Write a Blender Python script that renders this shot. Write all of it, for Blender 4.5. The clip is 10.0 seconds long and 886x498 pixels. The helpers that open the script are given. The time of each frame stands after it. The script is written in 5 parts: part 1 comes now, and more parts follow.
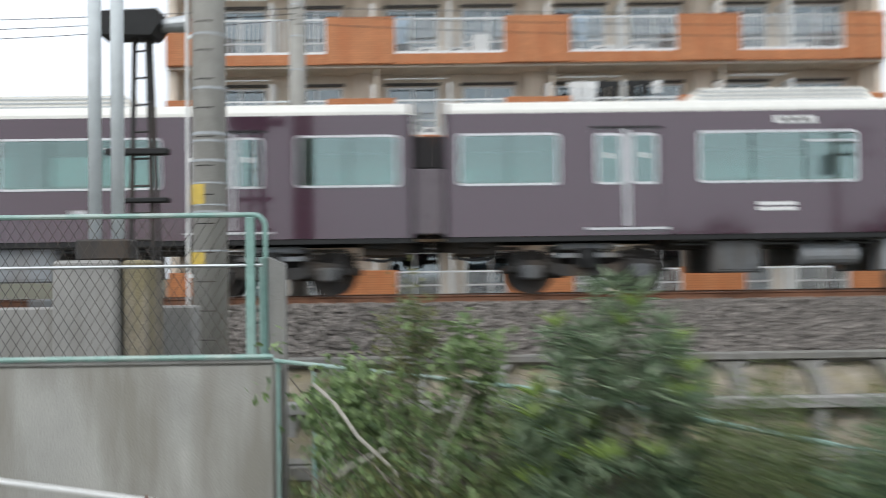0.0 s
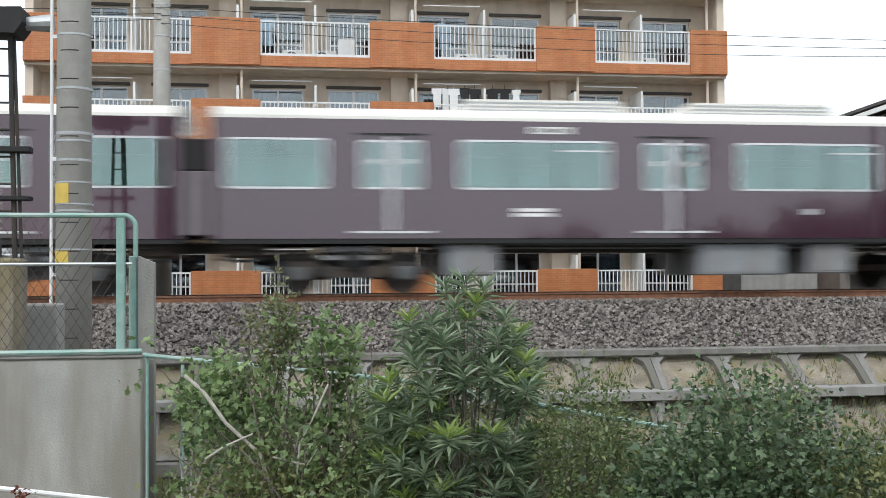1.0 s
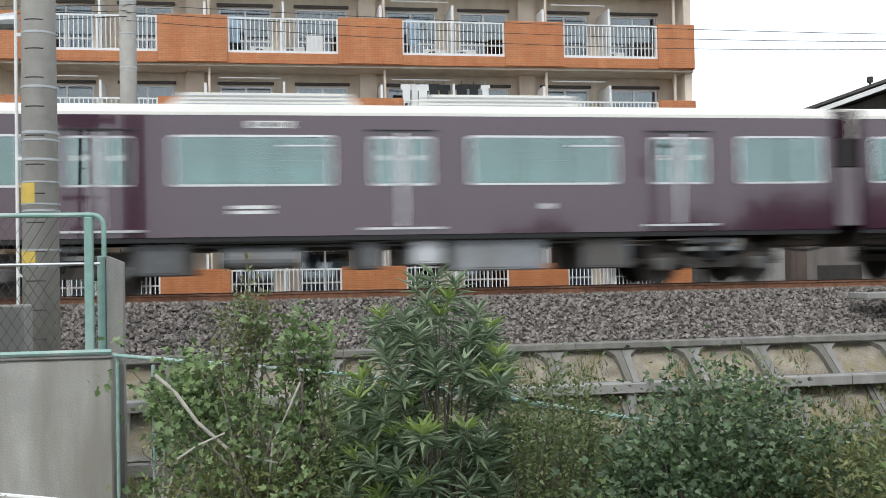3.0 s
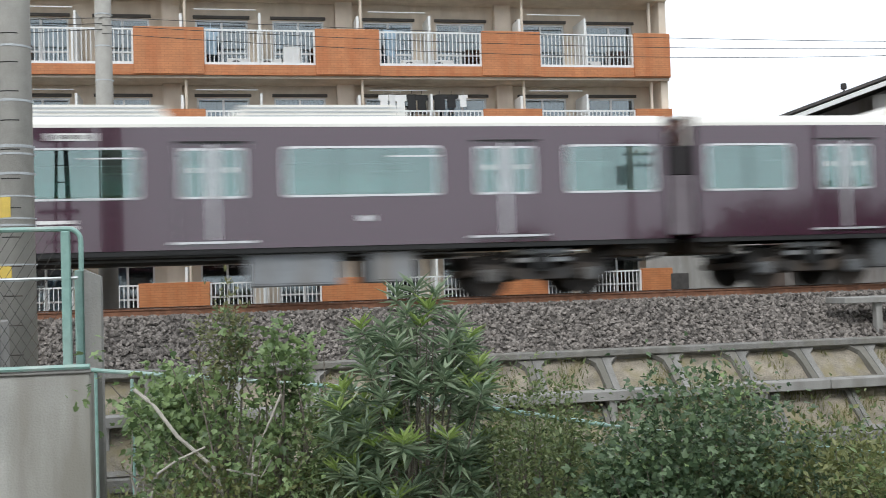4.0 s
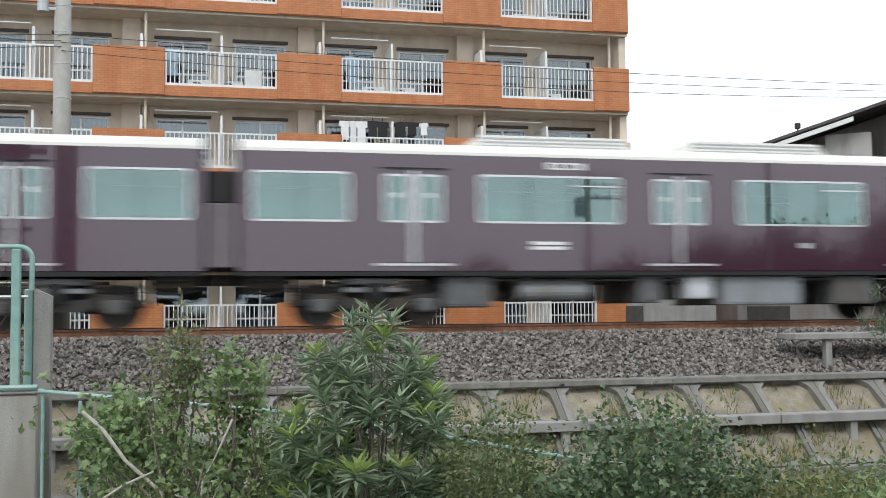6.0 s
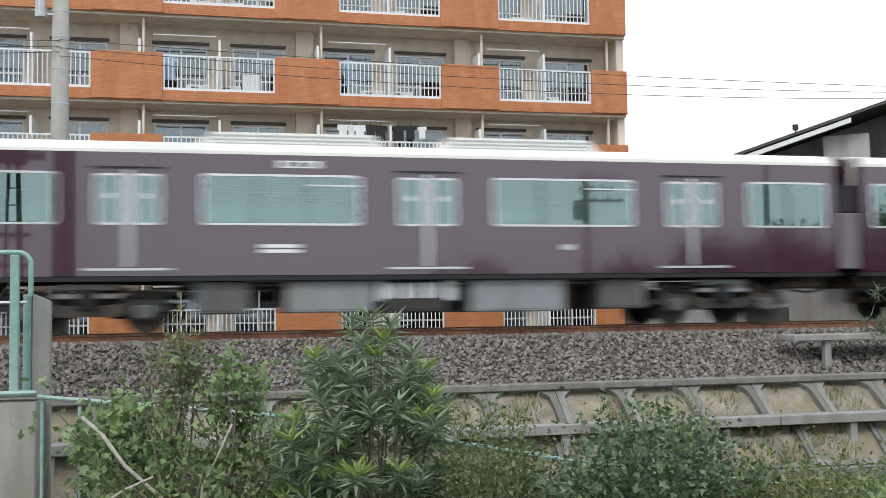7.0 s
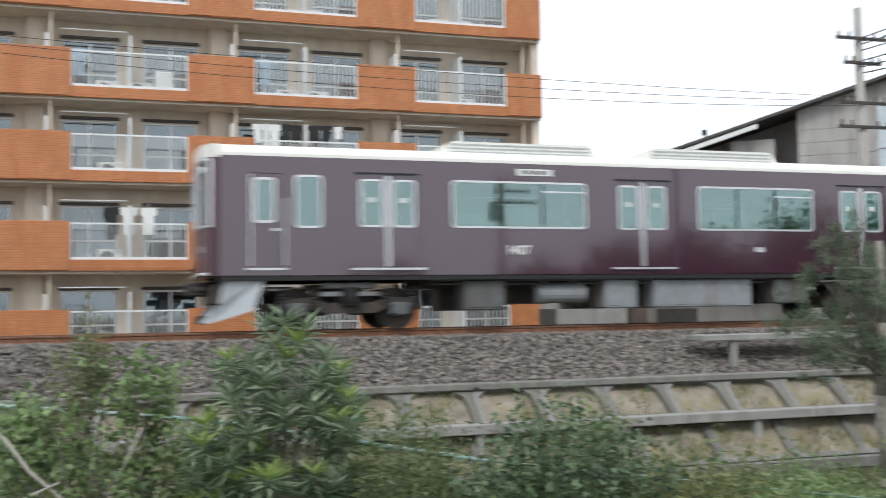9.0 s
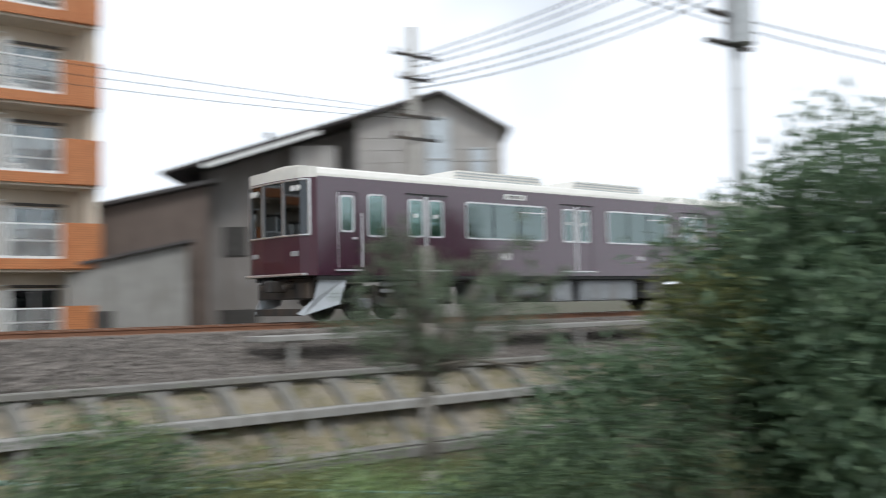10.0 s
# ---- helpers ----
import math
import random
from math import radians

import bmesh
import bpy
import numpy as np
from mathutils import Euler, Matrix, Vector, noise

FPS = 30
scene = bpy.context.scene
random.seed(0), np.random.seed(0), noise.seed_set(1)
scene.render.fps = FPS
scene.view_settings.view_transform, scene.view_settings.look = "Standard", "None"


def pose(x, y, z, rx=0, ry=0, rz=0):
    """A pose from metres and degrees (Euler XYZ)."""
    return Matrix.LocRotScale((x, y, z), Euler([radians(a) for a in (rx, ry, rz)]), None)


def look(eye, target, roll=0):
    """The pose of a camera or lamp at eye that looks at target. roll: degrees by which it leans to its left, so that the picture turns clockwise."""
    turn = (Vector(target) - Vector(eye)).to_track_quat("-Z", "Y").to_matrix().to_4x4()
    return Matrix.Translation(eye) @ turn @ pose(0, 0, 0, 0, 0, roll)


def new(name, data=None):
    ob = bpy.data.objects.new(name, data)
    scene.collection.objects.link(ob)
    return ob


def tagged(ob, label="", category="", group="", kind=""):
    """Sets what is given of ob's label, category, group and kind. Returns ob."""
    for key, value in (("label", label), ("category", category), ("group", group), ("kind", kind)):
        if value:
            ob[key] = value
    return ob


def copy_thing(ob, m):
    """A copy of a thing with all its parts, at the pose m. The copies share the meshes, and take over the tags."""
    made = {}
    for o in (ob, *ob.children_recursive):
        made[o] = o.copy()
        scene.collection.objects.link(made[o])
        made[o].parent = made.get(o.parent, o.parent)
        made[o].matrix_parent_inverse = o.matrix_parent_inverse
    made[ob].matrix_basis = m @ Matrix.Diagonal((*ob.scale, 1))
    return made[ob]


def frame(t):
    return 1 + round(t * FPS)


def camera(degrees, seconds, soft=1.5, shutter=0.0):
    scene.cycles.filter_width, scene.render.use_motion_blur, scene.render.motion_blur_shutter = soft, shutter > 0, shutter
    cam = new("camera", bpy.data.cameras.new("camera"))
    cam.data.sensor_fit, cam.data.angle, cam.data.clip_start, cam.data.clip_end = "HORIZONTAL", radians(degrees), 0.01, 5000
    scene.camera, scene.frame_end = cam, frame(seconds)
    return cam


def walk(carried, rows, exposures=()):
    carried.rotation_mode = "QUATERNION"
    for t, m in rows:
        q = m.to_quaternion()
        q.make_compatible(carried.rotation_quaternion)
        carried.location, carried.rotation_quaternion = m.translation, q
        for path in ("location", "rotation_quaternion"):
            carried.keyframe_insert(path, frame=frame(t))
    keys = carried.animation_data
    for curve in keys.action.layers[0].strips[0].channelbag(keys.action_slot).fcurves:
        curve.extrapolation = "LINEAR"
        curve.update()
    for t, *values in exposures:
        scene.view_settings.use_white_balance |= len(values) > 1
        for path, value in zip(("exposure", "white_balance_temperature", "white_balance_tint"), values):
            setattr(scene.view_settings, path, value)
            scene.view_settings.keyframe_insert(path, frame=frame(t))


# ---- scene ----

# World: x along the railway (the train runs towards +x), y away from the viewer, z up; z = 0 is a hand above the rails.
EYE = 0.294
cam = camera(46.28, 10.0, soft=0.6, shutter=0.75)
# seconds, step along the view, yaw to the right, pitch up, roll to the left
VIEW = [
    (0.0, 0.65, 0.43, 1.38, -0.76), (0.3, -0.8, 5.41, 1.72, 0.08), (0.5, -0.7, 7.05, 1.68, 0.10), (0.75, -0.2, 7.8, 1.5, -0.2),
    (1.0, 0.0, 7.91, 1.40, -0.37), (1.5, 0.0, 7.78, 1.77, -0.90), (2.0, 0.0, 8.61, 1.52, -1.45), (3.5, 0.0, 9.92, 1.09, -1.12),
    (4.0, 0.0, 10.65, 1.67, -1.78), (4.5, 0.0, 12.04, 1.56, -1.31), (5.0, 0.0, 12.90, 1.95, -0.32), (5.5, 0.0, 13.0, 2.70, -0.34),
    (7.0, 0.0, 13.10, 3.34, -0.81), (7.5, 0.0, 13.19, 3.43, -0.84), (8.0, 0.0, 13.35, 3.59, -1.02), (8.5, 0.0, 14.58, 3.51, -0.88),
    (8.8, 0.0, 16.02, 3.38, -0.95), (9.0, 0.0, 17.76, 3.33, -0.85), (9.2, 0.0, 20.34, 3.23, -0.76), (9.5, 0.0, 26.23, 3.17, -0.7),
    (9.8, 0.15, 35.25, 3.10, -0.6), (10.0, 0.3, 41.5, 2.95, -1.2),
]


def aim(step, yaw, pitch, roll):
    a, b = radians(yaw), radians(pitch)
    way = Vector((math.sin(a) * math.cos(b), math.cos(a) * math.cos(b), math.sin(b)))
    eye = Vector((0, 0, EYE)) + step * way
    return look(eye, eye + way, roll)


walk(cam, [(t, aim(*row)) for t, *row in VIEW], [(0.0, -0.08), (0.6, 0.02), (9.0, 0.0), (9.6, -0.03), (10.0, -0.17)])

# ---- light ----
SUN_EL, SUN_AZ = 48, 205


def make_world():
    w = bpy.data.worlds.new("world")
    scene.world = w
    w.use_nodes = True
    n, l = w.node_tree.nodes, w.node_tree.links
    n.clear()
    out, bg = n.new("ShaderNodeOutputWorld"), n.new("ShaderNodeBackground")
    sky = n.new("ShaderNodeTexSky")
    sky.sky_type, sky.sun_disc = "NISHITA", False
    sky.sun_elevation, sky.sun_rotation = radians(SUN_EL), radians(SUN_AZ)
    sky.air_density, sky.dust_density = 1.0, 2.0
    # a thin bright overcast with a few blue gaps
    tc, ns, ramp, mix = n.new("ShaderNodeTexCoord"), n.new("ShaderNodeTexNoise"), n.new("ShaderNodeValToRGB"), n.new("ShaderNodeMixRGB")
    ns.inputs["Scale"].default_value, ns.inputs["Detail"].default_value = 2.2, 4
    ramp.color_ramp.elements[0].color = (0.62, 0.62, 0.62, 1)
    ramp.color_ramp.elements[0].position, ramp.color_ramp.elements[1].position = 0.30, 0.46
    mix.inputs[2].default_value = (15.5, 16.6, 18.0, 1)
    l.new(tc.outputs["Generated"], ns.inputs["Vector"])
    l.new(ns.outputs["Fac"], ramp.inputs["Fac"])
    l.new(ramp.outputs["Color"], mix.inputs[0])
    l.new(sky.outputs["Color"], mix.inputs[1])
    l.new(mix.outputs["Color"], bg.inputs["Color"])
    bg.inputs["Strength"].default_value = 0.075
    l.new(bg.outputs["Background"], out.inputs["Surface"])


make_world()
sun = new("sun", bpy.data.lights.new("sun", "SUN"))
sun.data.energy, sun.data.angle, sun.data.color = 1.5, radians(14), (0.98, 0.99, 0.98)
sun.rotation_euler = Euler((radians(90 - SUN_EL), 0, radians(180 - SUN_AZ)))

# ---- materials ----


def material(name, color, rough=0.6, metal=0.0, vary=0.12, scale=6.0, bump=0.15, fine=60.0, coat=0.0, stain=None, stain_scale=1.2, island=0.0, rand=0.0, spec=0.5):
    """A surface with two scales of variation (broad stains, fine grain) and fine relief, in world-size units."""
    m = bpy.data.materials.new(name)
    m.use_nodes = True
    n, l = m.node_tree.nodes, m.node_tree.links
    b = n["Principled BSDF"]
    b.inputs["Roughness"].default_value, b.inputs["Metallic"].default_value = rough, metal
    b.inputs["Coat Weight"].default_value, b.inputs["Coat Roughness"].default_value = coat, 0.06
    b.inputs["Specular IOR Level"].default_value = spec
    tc = n.new("ShaderNodeTexCoord")
    n1, n2 = n.new("ShaderNodeTexNoise"), n.new("ShaderNodeTexNoise")
    n1.inputs["Scale"].default_value, n1.inputs["Detail"].default_value = scale, 5
    n2.inputs["Scale"].default_value, n2.inputs["Detail"].default_value = fine, 3
    for q in (n1, n2):
        l.new(tc.outputs["Object"], q.inputs["Vector"])
    dark, light = [c * (1 - vary) for c in color], [min(1, c * (1 + vary)) for c in color]
    r1 = n.new("ShaderNodeValToRGB")
    r1.color_ramp.elements[0].color, r1.color_ramp.elements[1].color = (*dark, 1), (*light, 1)
    r1.color_ramp.elements[0].position, r1.color_ramp.elements[1].position = 0.3, 0.7
    l.new(n1.outputs["Fac"], r1.inputs["Fac"])
    col = r1.outputs["Color"]
    g = n.new("ShaderNodeMixRGB")
    g.blend_type = "MULTIPLY"
    g.inputs[0].default_value = min(1, vary * 2)
    l.new(col, g.inputs[1])
    l.new(n2.outputs["Fac"], g.inputs[2])
    col = g.outputs["Color"]
    if stain:
        n3, r3, mx = n.new("ShaderNodeTexNoise"), n.new("ShaderNodeValToRGB"), n.new("ShaderNodeMixRGB")
        mp = n.new("ShaderNodeMapping")
        mp.inputs["Scale"].default_value = (2.2, 2.2, 0.45)
        n3.inputs["Scale"].default_value, n3.inputs["Detail"].default_value = stain_scale, 6
        r3.color_ramp.elements[0].position, r3.color_ramp.elements[1].position = 0.45, 0.68
        l.new(tc.outputs["Object"], mp.inputs["Vector"])
        l.new(mp.outputs["Vector"], n3.inputs["Vector"])
        l.new(n3.outputs["Fac"], r3.inputs["Fac"])
        l.new(r3.outputs["Color"], mx.inputs[0])
        l.new(col, mx.inputs[1])
        mx.inputs[2].default_value = (*stain, 1)
        col = mx.outputs["Color"]
    if island or rand:
        src = n.new("ShaderNodeNewGeometry").outputs["Random Per Island"] if island else n.new("ShaderNodeObjectInfo").outputs["Random"]
        hs, mr = n.new("ShaderNodeHueSaturation"), n.new("ShaderNodeMapRange")
        k = island or rand
        mr.inputs["To Min"].default_value, mr.inputs["To Max"].default_value = 1 - k, 1 + k
        l.new(src, mr.inputs["Value"])
        l.new(mr.outputs["Result"], hs.inputs["Value"])
        l.new(col, hs.inputs["Color"])
        col = hs.outputs["Color"]
    l.new(col, b.inputs["Base Color"])
    if bump:
        bp = n.new("ShaderNodeBump")
        bp.inputs["Strength"].default_value, bp.inputs["Distance"].default_value = bump, 0.02
        l.new(n2.outputs["Fac"], bp.inputs["Height"])
        l.new(bp.outputs["Normal"], b.inputs["Normal"])
    return m


def leaf_material(name, a, b_, rough=0.42):
    """Leaves: colour between two greens leaf by leaf, some light shining through."""
    m = bpy.data.materials.new(name)
    m.use_nodes = True
    n, l = m.node_tree.nodes, m.node_tree.links
    b = n["Principled BSDF"]
    b.inputs["Roughness"].default_value = rough
    geo, ob, add, mix = n.new("ShaderNodeNewGeometry"), n.new("ShaderNodeObjectInfo"), n.new("ShaderNodeMath"), n.new("ShaderNodeMixRGB")
    wrap = n.new("ShaderNodeMath")
    wrap.operation = "FRACT"
    l.new(geo.outputs["Random Per Island"], add.inputs[0])
    l.new(ob.outputs["Random"], add.inputs[1])
    l.new(add.outputs[0], wrap.inputs[0])
    l.new(wrap.outputs[0], mix.inputs[0])
    mix.inputs[1].default_value, mix.inputs[2].default_value = (*a, 1), (*b_, 1)
    l.new(mix.outputs["Color"], b.inputs["Base Color"])
    tr, ms = n.new("ShaderNodeBsdfTranslucent"), n.new("ShaderNodeMixShader")
    l.new(mix.outputs["Color"], tr.inputs["Color"])
    ms.inputs[0].default_value = 0.36
    l.new(b.outputs["BSDF"], ms.inputs[1])
    l.new(tr.outputs["BSDF"], ms.inputs[2])
    l.new(ms.outputs["Shader"], n["Material Output"].inputs["Surface"])
    return m


def glass_material(name, tint, gloss=0.12, sheen=(0.93, 0.98, 0.97)):
    """A thin tinted pane: see-through, with a mirror gloss that grows at a slant."""
    m = bpy.data.materials.new(name)
    m.use_nodes = True
    n, l = m.node_tree.nodes, m.node_tree.links
    n.remove(n["Principled BSDF"])
    t, g, f, a, ms = n.new("ShaderNodeBsdfTransparent"), n.new("ShaderNodeBsdfGlossy"), n.new("ShaderNodeFresnel"), n.new("ShaderNodeMath"), n.new("ShaderNodeMixShader")
    t.inputs["Color"].default_value = (*tint, 1)
    g.inputs["Roughness"].default_value = 0.03
    g.inputs["Color"].default_value = (*sheen, 1)
    f.inputs["IOR"].default_value = 1.5
    a.inputs[1].default_value = gloss
    l.new(f.outputs["Fac"], a.inputs[0])
    l.new(a.outputs[0], ms.inputs[0])
    l.new(t.outputs["BSDF"], ms.inputs[1])
    l.new(g.outputs["BSDF"], ms.inputs[2])
    l.new(ms.outputs["Shader"], n["Material Output"].inputs["Surface"])
    return m


M_MAROON = material("maroon gloss paint", (0.050, 0.011, 0.028), 0.22, vary=0.05, bump=0.0, coat=1.0)
M_MAROON.node_tree.nodes["Principled BSDF"].inputs["Coat IOR"].default_value = 1.75
M_CABPAINT = material("maroon cab paint", (0.055, 0.010, 0.022), 0.35, vary=0.05, bump=0.0, coat=0.25)
M_IVORY = material("ivory roof paint", (0.80, 0.78, 0.72), 0.45, vary=0.05, bump=0.03)
M_SILVER = material("bright aluminium", (0.78, 0.78, 0.78), 0.32, metal=0.85, vary=0.05, bump=0.0)
M_UNDER = material("underfloor grey steel", (0.145, 0.15, 0.155), 0.6, vary=0.2, stain=(0.10, 0.085, 0.07))
M_DARKSTEEL = material("grimy dark steel", (0.045, 0.042, 0.04), 0.65, vary=0.25, stain=(0.07, 0.05, 0.035))
M_BLACK = material("black rubber", (0.02, 0.02, 0.02), 0.7, vary=0.2)
M_BELLOWS = material("brown grey gangway cloth", (0.026, 0.022, 0.023), 0.8, vary=0.2)
M_BOX = material("dusty pale grey box paint", (0.29, 0.305, 0.32), 0.55, vary=0.12, stain=(0.22, 0.2, 0.18))
M_PALEBOX = material("fresh pale grey box paint", (0.62, 0.64, 0.66), 0.45, vary=0.08, stain=(0.5, 0.49, 0.47))
M_HOOD = material("purple grey rubber", (0.19, 0.16, 0.175), 0.6, vary=0.1)
M_SKIRT = material("pale grey skirt paint", (0.50, 0.53, 0.56), 0.4, vary=0.06, bump=0.02)
M_TRAINGLASS = glass_material("green tinted train glass", (0.50, 0.64, 0.61), 0.18, (0.80, 0.97, 0.95))
M_CABGLASS = glass_material("dark cab glass", (0.02, 0.024, 0.027), 0.06, (0.75, 0.8, 0.84))
M_SEAT = material("olive green plush", (0.07, 0.12, 0.04), 0.9, vary=0.2)
M_WHITE = material("white enamel", (0.82, 0.82, 0.80), 0.4, vary=0.04, bump=0.0)
M_ORANGE = material("orange balcony tile", (0.60, 0.235, 0.092), 0.55, vary=0.10, scale=2.0, fine=25, bump=0.2, stain=(0.50, 0.17, 0.06), stain_scale=1.6)


def add_tiles(m, w, h, depth):
    """Courses of small tiles with recessed joints, laid over a material's colour in x and z."""
    n, l = m.node_tree.nodes, m.node_tree.links
    tc, sep, com, br = n.new("ShaderNodeTexCoord"), n.new("ShaderNodeSeparateXYZ"), n.new("ShaderNodeCombineXYZ"), n.new("ShaderNodeTexBrick")
    l.new(tc.outputs["Object"], sep.inputs[0])
    l.new(sep.outputs["X"], com.inputs["X"])
    l.new(sep.outputs["Z"], com.inputs["Y"])
    l.new(com.outputs[0], br.inputs["Vector"])
    br.inputs["Scale"].default_value, br.inputs["Brick Width"].default_value, br.inputs["Row Height"].default_value, br.inputs["Mortar Size"].default_value = 1.0, w, h, .006
    br.inputs["Color1"].default_value, br.inputs["Color2"].default_value, br.inputs["Mortar"].default_value = (1, 1, 1, 1), (.86, .86, .86, 1), (.62, .62, .62, 1)
    b = n["Principled BSDF"]
    src = b.inputs["Base Color"].links[0].from_socket
    mx = n.new("ShaderNodeMixRGB")
    mx.blend_type = "MULTIPLY"
    mx.inputs[0].default_value = depth
    l.new(src, mx.inputs[1])
    l.new(br.outputs["Color"], mx.inputs[2])
    l.new(mx.outputs["Color"], b.inputs["Base Color"])


add_tiles(M_ORANGE, .23, .075, .8)
M_BEIGE = material("beige rendered wall", (0.78, 0.68, 0.56), 0.8, vary=0.10, scale=1.5, bump=0.2, stain=(0.62, 0.53, 0.43))
M_RAILWHITE = material("white painted railing", (0.80, 0.81, 0.80), 0.4, vary=0.04, bump=0.0)
M_FLATGLASS = glass_material("window glass", (0.55, 0.62, 0.66), 0.12)
M_CURTAIN = material("pale curtain cloth", (0.66, 0.70, 0.74), 0.9, vary=0.18, scale=3, rand=0.4)
M_BLUECLOTH = material("blue cloth", (0.42, 0.56, 0.68), 0.9, vary=0.15)
M_HEADSTRIP = material("dark brown head strip", (0.075, 0.065, 0.055), 0.5, vary=0.15)
# near-black colour that stands in for the shade inside rooms and cab
M_ROOMDARK = material("painted interior shade", (0.08, 0.075, 0.07), 0.9, vary=0.2)
M_FRAMEMETAL = material("window aluminium", (0.72, 0.73, 0.73), 0.4, metal=0.2, vary=0.05, bump=0.0)
M_CONCRETE = material("weathered concrete", (0.35, 0.34, 0.32), 0.85, vary=0.12, scale=2.5, bump=0.35, stain=(0.24, 0.23, 0.21), stain_scale=1.4)
M_WALLCON = material("streaked concrete wall", (0.45, 0.44, 0.405), 0.8, vary=0.14, scale=1.6, bump=0.3, stain=(0.27, 0.255, 0.22), stain_scale=1.3)
M_POLE = material("spun concrete pole", (0.43, 0.415, 0.38), 0.85, vary=0.12, scale=4, bump=0.3, stain=(0.35, 0.335, 0.30))
M_LATTICE = material("mossy precast concrete", (0.28, 0.27, 0.25), 0.9, vary=0.25, scale=4, bump=0.6, stain=(0.17, 0.16, 0.135), rand=0.12)
M_BALLAST = material("crushed ballast stone", (0.27, 0.24, 0.215), 0.9, vary=0.25, scale=30, island=0.45)
M_BALLASTBED = material("ballast bed", (0.16, 0.14, 0.125), 0.95, vary=0.4, scale=14, fine=90, bump=1.0)
M_RUST = material("rusty rail steel", (0.27, 0.125, 0.07), 0.8, vary=0.25, scale=8)
M_RAILTOP = material("worn rail head", (0.45, 0.43, 0.42), 0.3, metal=0.9, vary=0.1)
M_EARTH = material("dry grass and earth", (0.115, 0.095, 0.058), 0.95, vary=0.35, scale=1.6, fine=45, bump=0.8, stain=(0.055, 0.07, 0.028), stain_scale=0.6)
M_DRYEARTH = material("sandy soil", (0.40, 0.35, 0.275), 0.95, vary=0.35, scale=3, fine=40, bump=0.8, stain=(0.24, 0.205, 0.12), stain_scale=1.5)
M_GREENPIPE = material("pale green painted pipe", (0.26, 0.43, 0.38), 0.45, vary=0.12, scale=12, stain=(0.40, 0.46, 0.42))
M_GALV = material("galvanised steel", (0.50, 0.52, 0.53), 0.5, metal=0.5, vary=0.1)
M_WIRE = material("black cable", (0.03, 0.03, 0.03), 0.6, vary=0.1, bump=0)
M_PALEPIPE = material("pale blue white painted pipe", (0.86, 0.91, 0.93), 0.45, vary=0.06, bump=0.02)
M_YELLOW = material("yellow warning plate", (0.70, 0.50, 0.10), 0.5, vary=0.1)
M_ROOFTILE = material("dark grey roofing", (0.085, 0.08, 0.08), 0.7, vary=0.2, scale=4, stain=(0.12, 0.10, 0.09))
M_SIDING = material("grey lap siding", (0.45, 0.43, 0.41), 0.7, vary=0.08, scale=1.2, stain=(0.32, 0.29, 0.26))
M_DARKSIDING = material("darker grey siding", (0.28, 0.26, 0.245), 0.75, vary=0.1, scale=1.2, stain=(0.2, 0.175, 0.16))
M_FROST = material("frosted pale pane", (0.60, 0.66, 0.70), 0.25, vary=0.08, bump=0.02)
M_BROWNWALL = material("brown corrugated wall", (0.17, 0.13, 0.11), 0.75, vary=0.12, scale=1.5, stain=(0.12, 0.09, 0.075))
M_BARK = material("grey bark", (0.22, 0.19, 0.155), 0.9, vary=0.25, scale=14, bump=0.6)
M_PINEBARK = material("pale grey pine bark", (0.36, 0.33, 0.29), 0.9, vary=0.25, scale=14, bump=0.6)
M_PALEBARK = material("pale dry branch", (0.52, 0.48, 0.42), 0.9, vary=0.2, scale=14, bump=0.5)
M_OLEANDER = leaf_material("oleander leaves", (0.100, 0.160, 0.090), (0.340, 0.415, 0.270), 0.30)
M_OLETIP = leaf_material("young oleander leaves", (0.215, 0.315, 0.075), (0.32, 0.41, 0.13))
M_BROAD = leaf_material("bright broad leaves", (0.080, 0.130, 0.055), (0.300, 0.405, 0.170))
M_SMALL = leaf_material("small olive leaves", (0.095, 0.140, 0.058), (0.225, 0.265, 0.112))
M_DULL = leaf_material("dull hedge leaves", (0.105, 0.140, 0.065), (0.260, 0.250, 0.120))
M_FIG = leaf_material("dark lobed leaves", (0.045, 0.082, 0.042), (0.165, 0.235, 0.120))
M_DARKLEAF = leaf_material("dark evergreen leaves", (0.060, 0.110, 0.062), (0.160, 0.230, 0.130), 0.5)
M_PINE = leaf_material("pine needles", (0.090, 0.130, 0.085), (0.215, 0.260, 0.170), 0.6)
M_YELLOWLEAF = leaf_material("yellowed leaves", (0.115, 0.140, 0.052), (0.240, 0.245, 0.095))
M_REDLEAF = leaf_material("dried red leaves", (0.12, 0.03, 0.02), (0.22, 0.06, 0.04))
M_GRASS = leaf_material("grass blades", (0.11, 0.14, 0.045), (0.29, 0.25, 0.12), 0.7)

# ---- mesh helpers ----


def box(bm, x0, x1, y0, y1, z0, z1, bevel=0.0):
    r = bmesh.ops.create_cube(bm, size=1.0, matrix=Matrix.LocRotScale(((x0 + x1) / 2, (y0 + y1) / 2, (z0 + z1) / 2), None, (x1 - x0, y1 - y0, z1 - z0)))
    if bevel:
        es = {e for v in r["verts"] for e in v.link_edges}
        bmesh.ops.bevel(bm, geom=list(es), offset=bevel, segments=1, affect="EDGES")


def tube(bm, p, q, r, r2=None, seg=8, caps=True):
    p, q = Vector(p), Vector(q)
    turn = (q - p).to_track_quat("Z", "Y").to_matrix().to_4x4()
    bmesh.ops.create_cone(bm, cap_ends=caps, segments=seg, radius1=r, radius2=r if r2 is None else r2, depth=(q - p).length,
                          matrix=Matrix.Translation((p + q) / 2) @ turn)


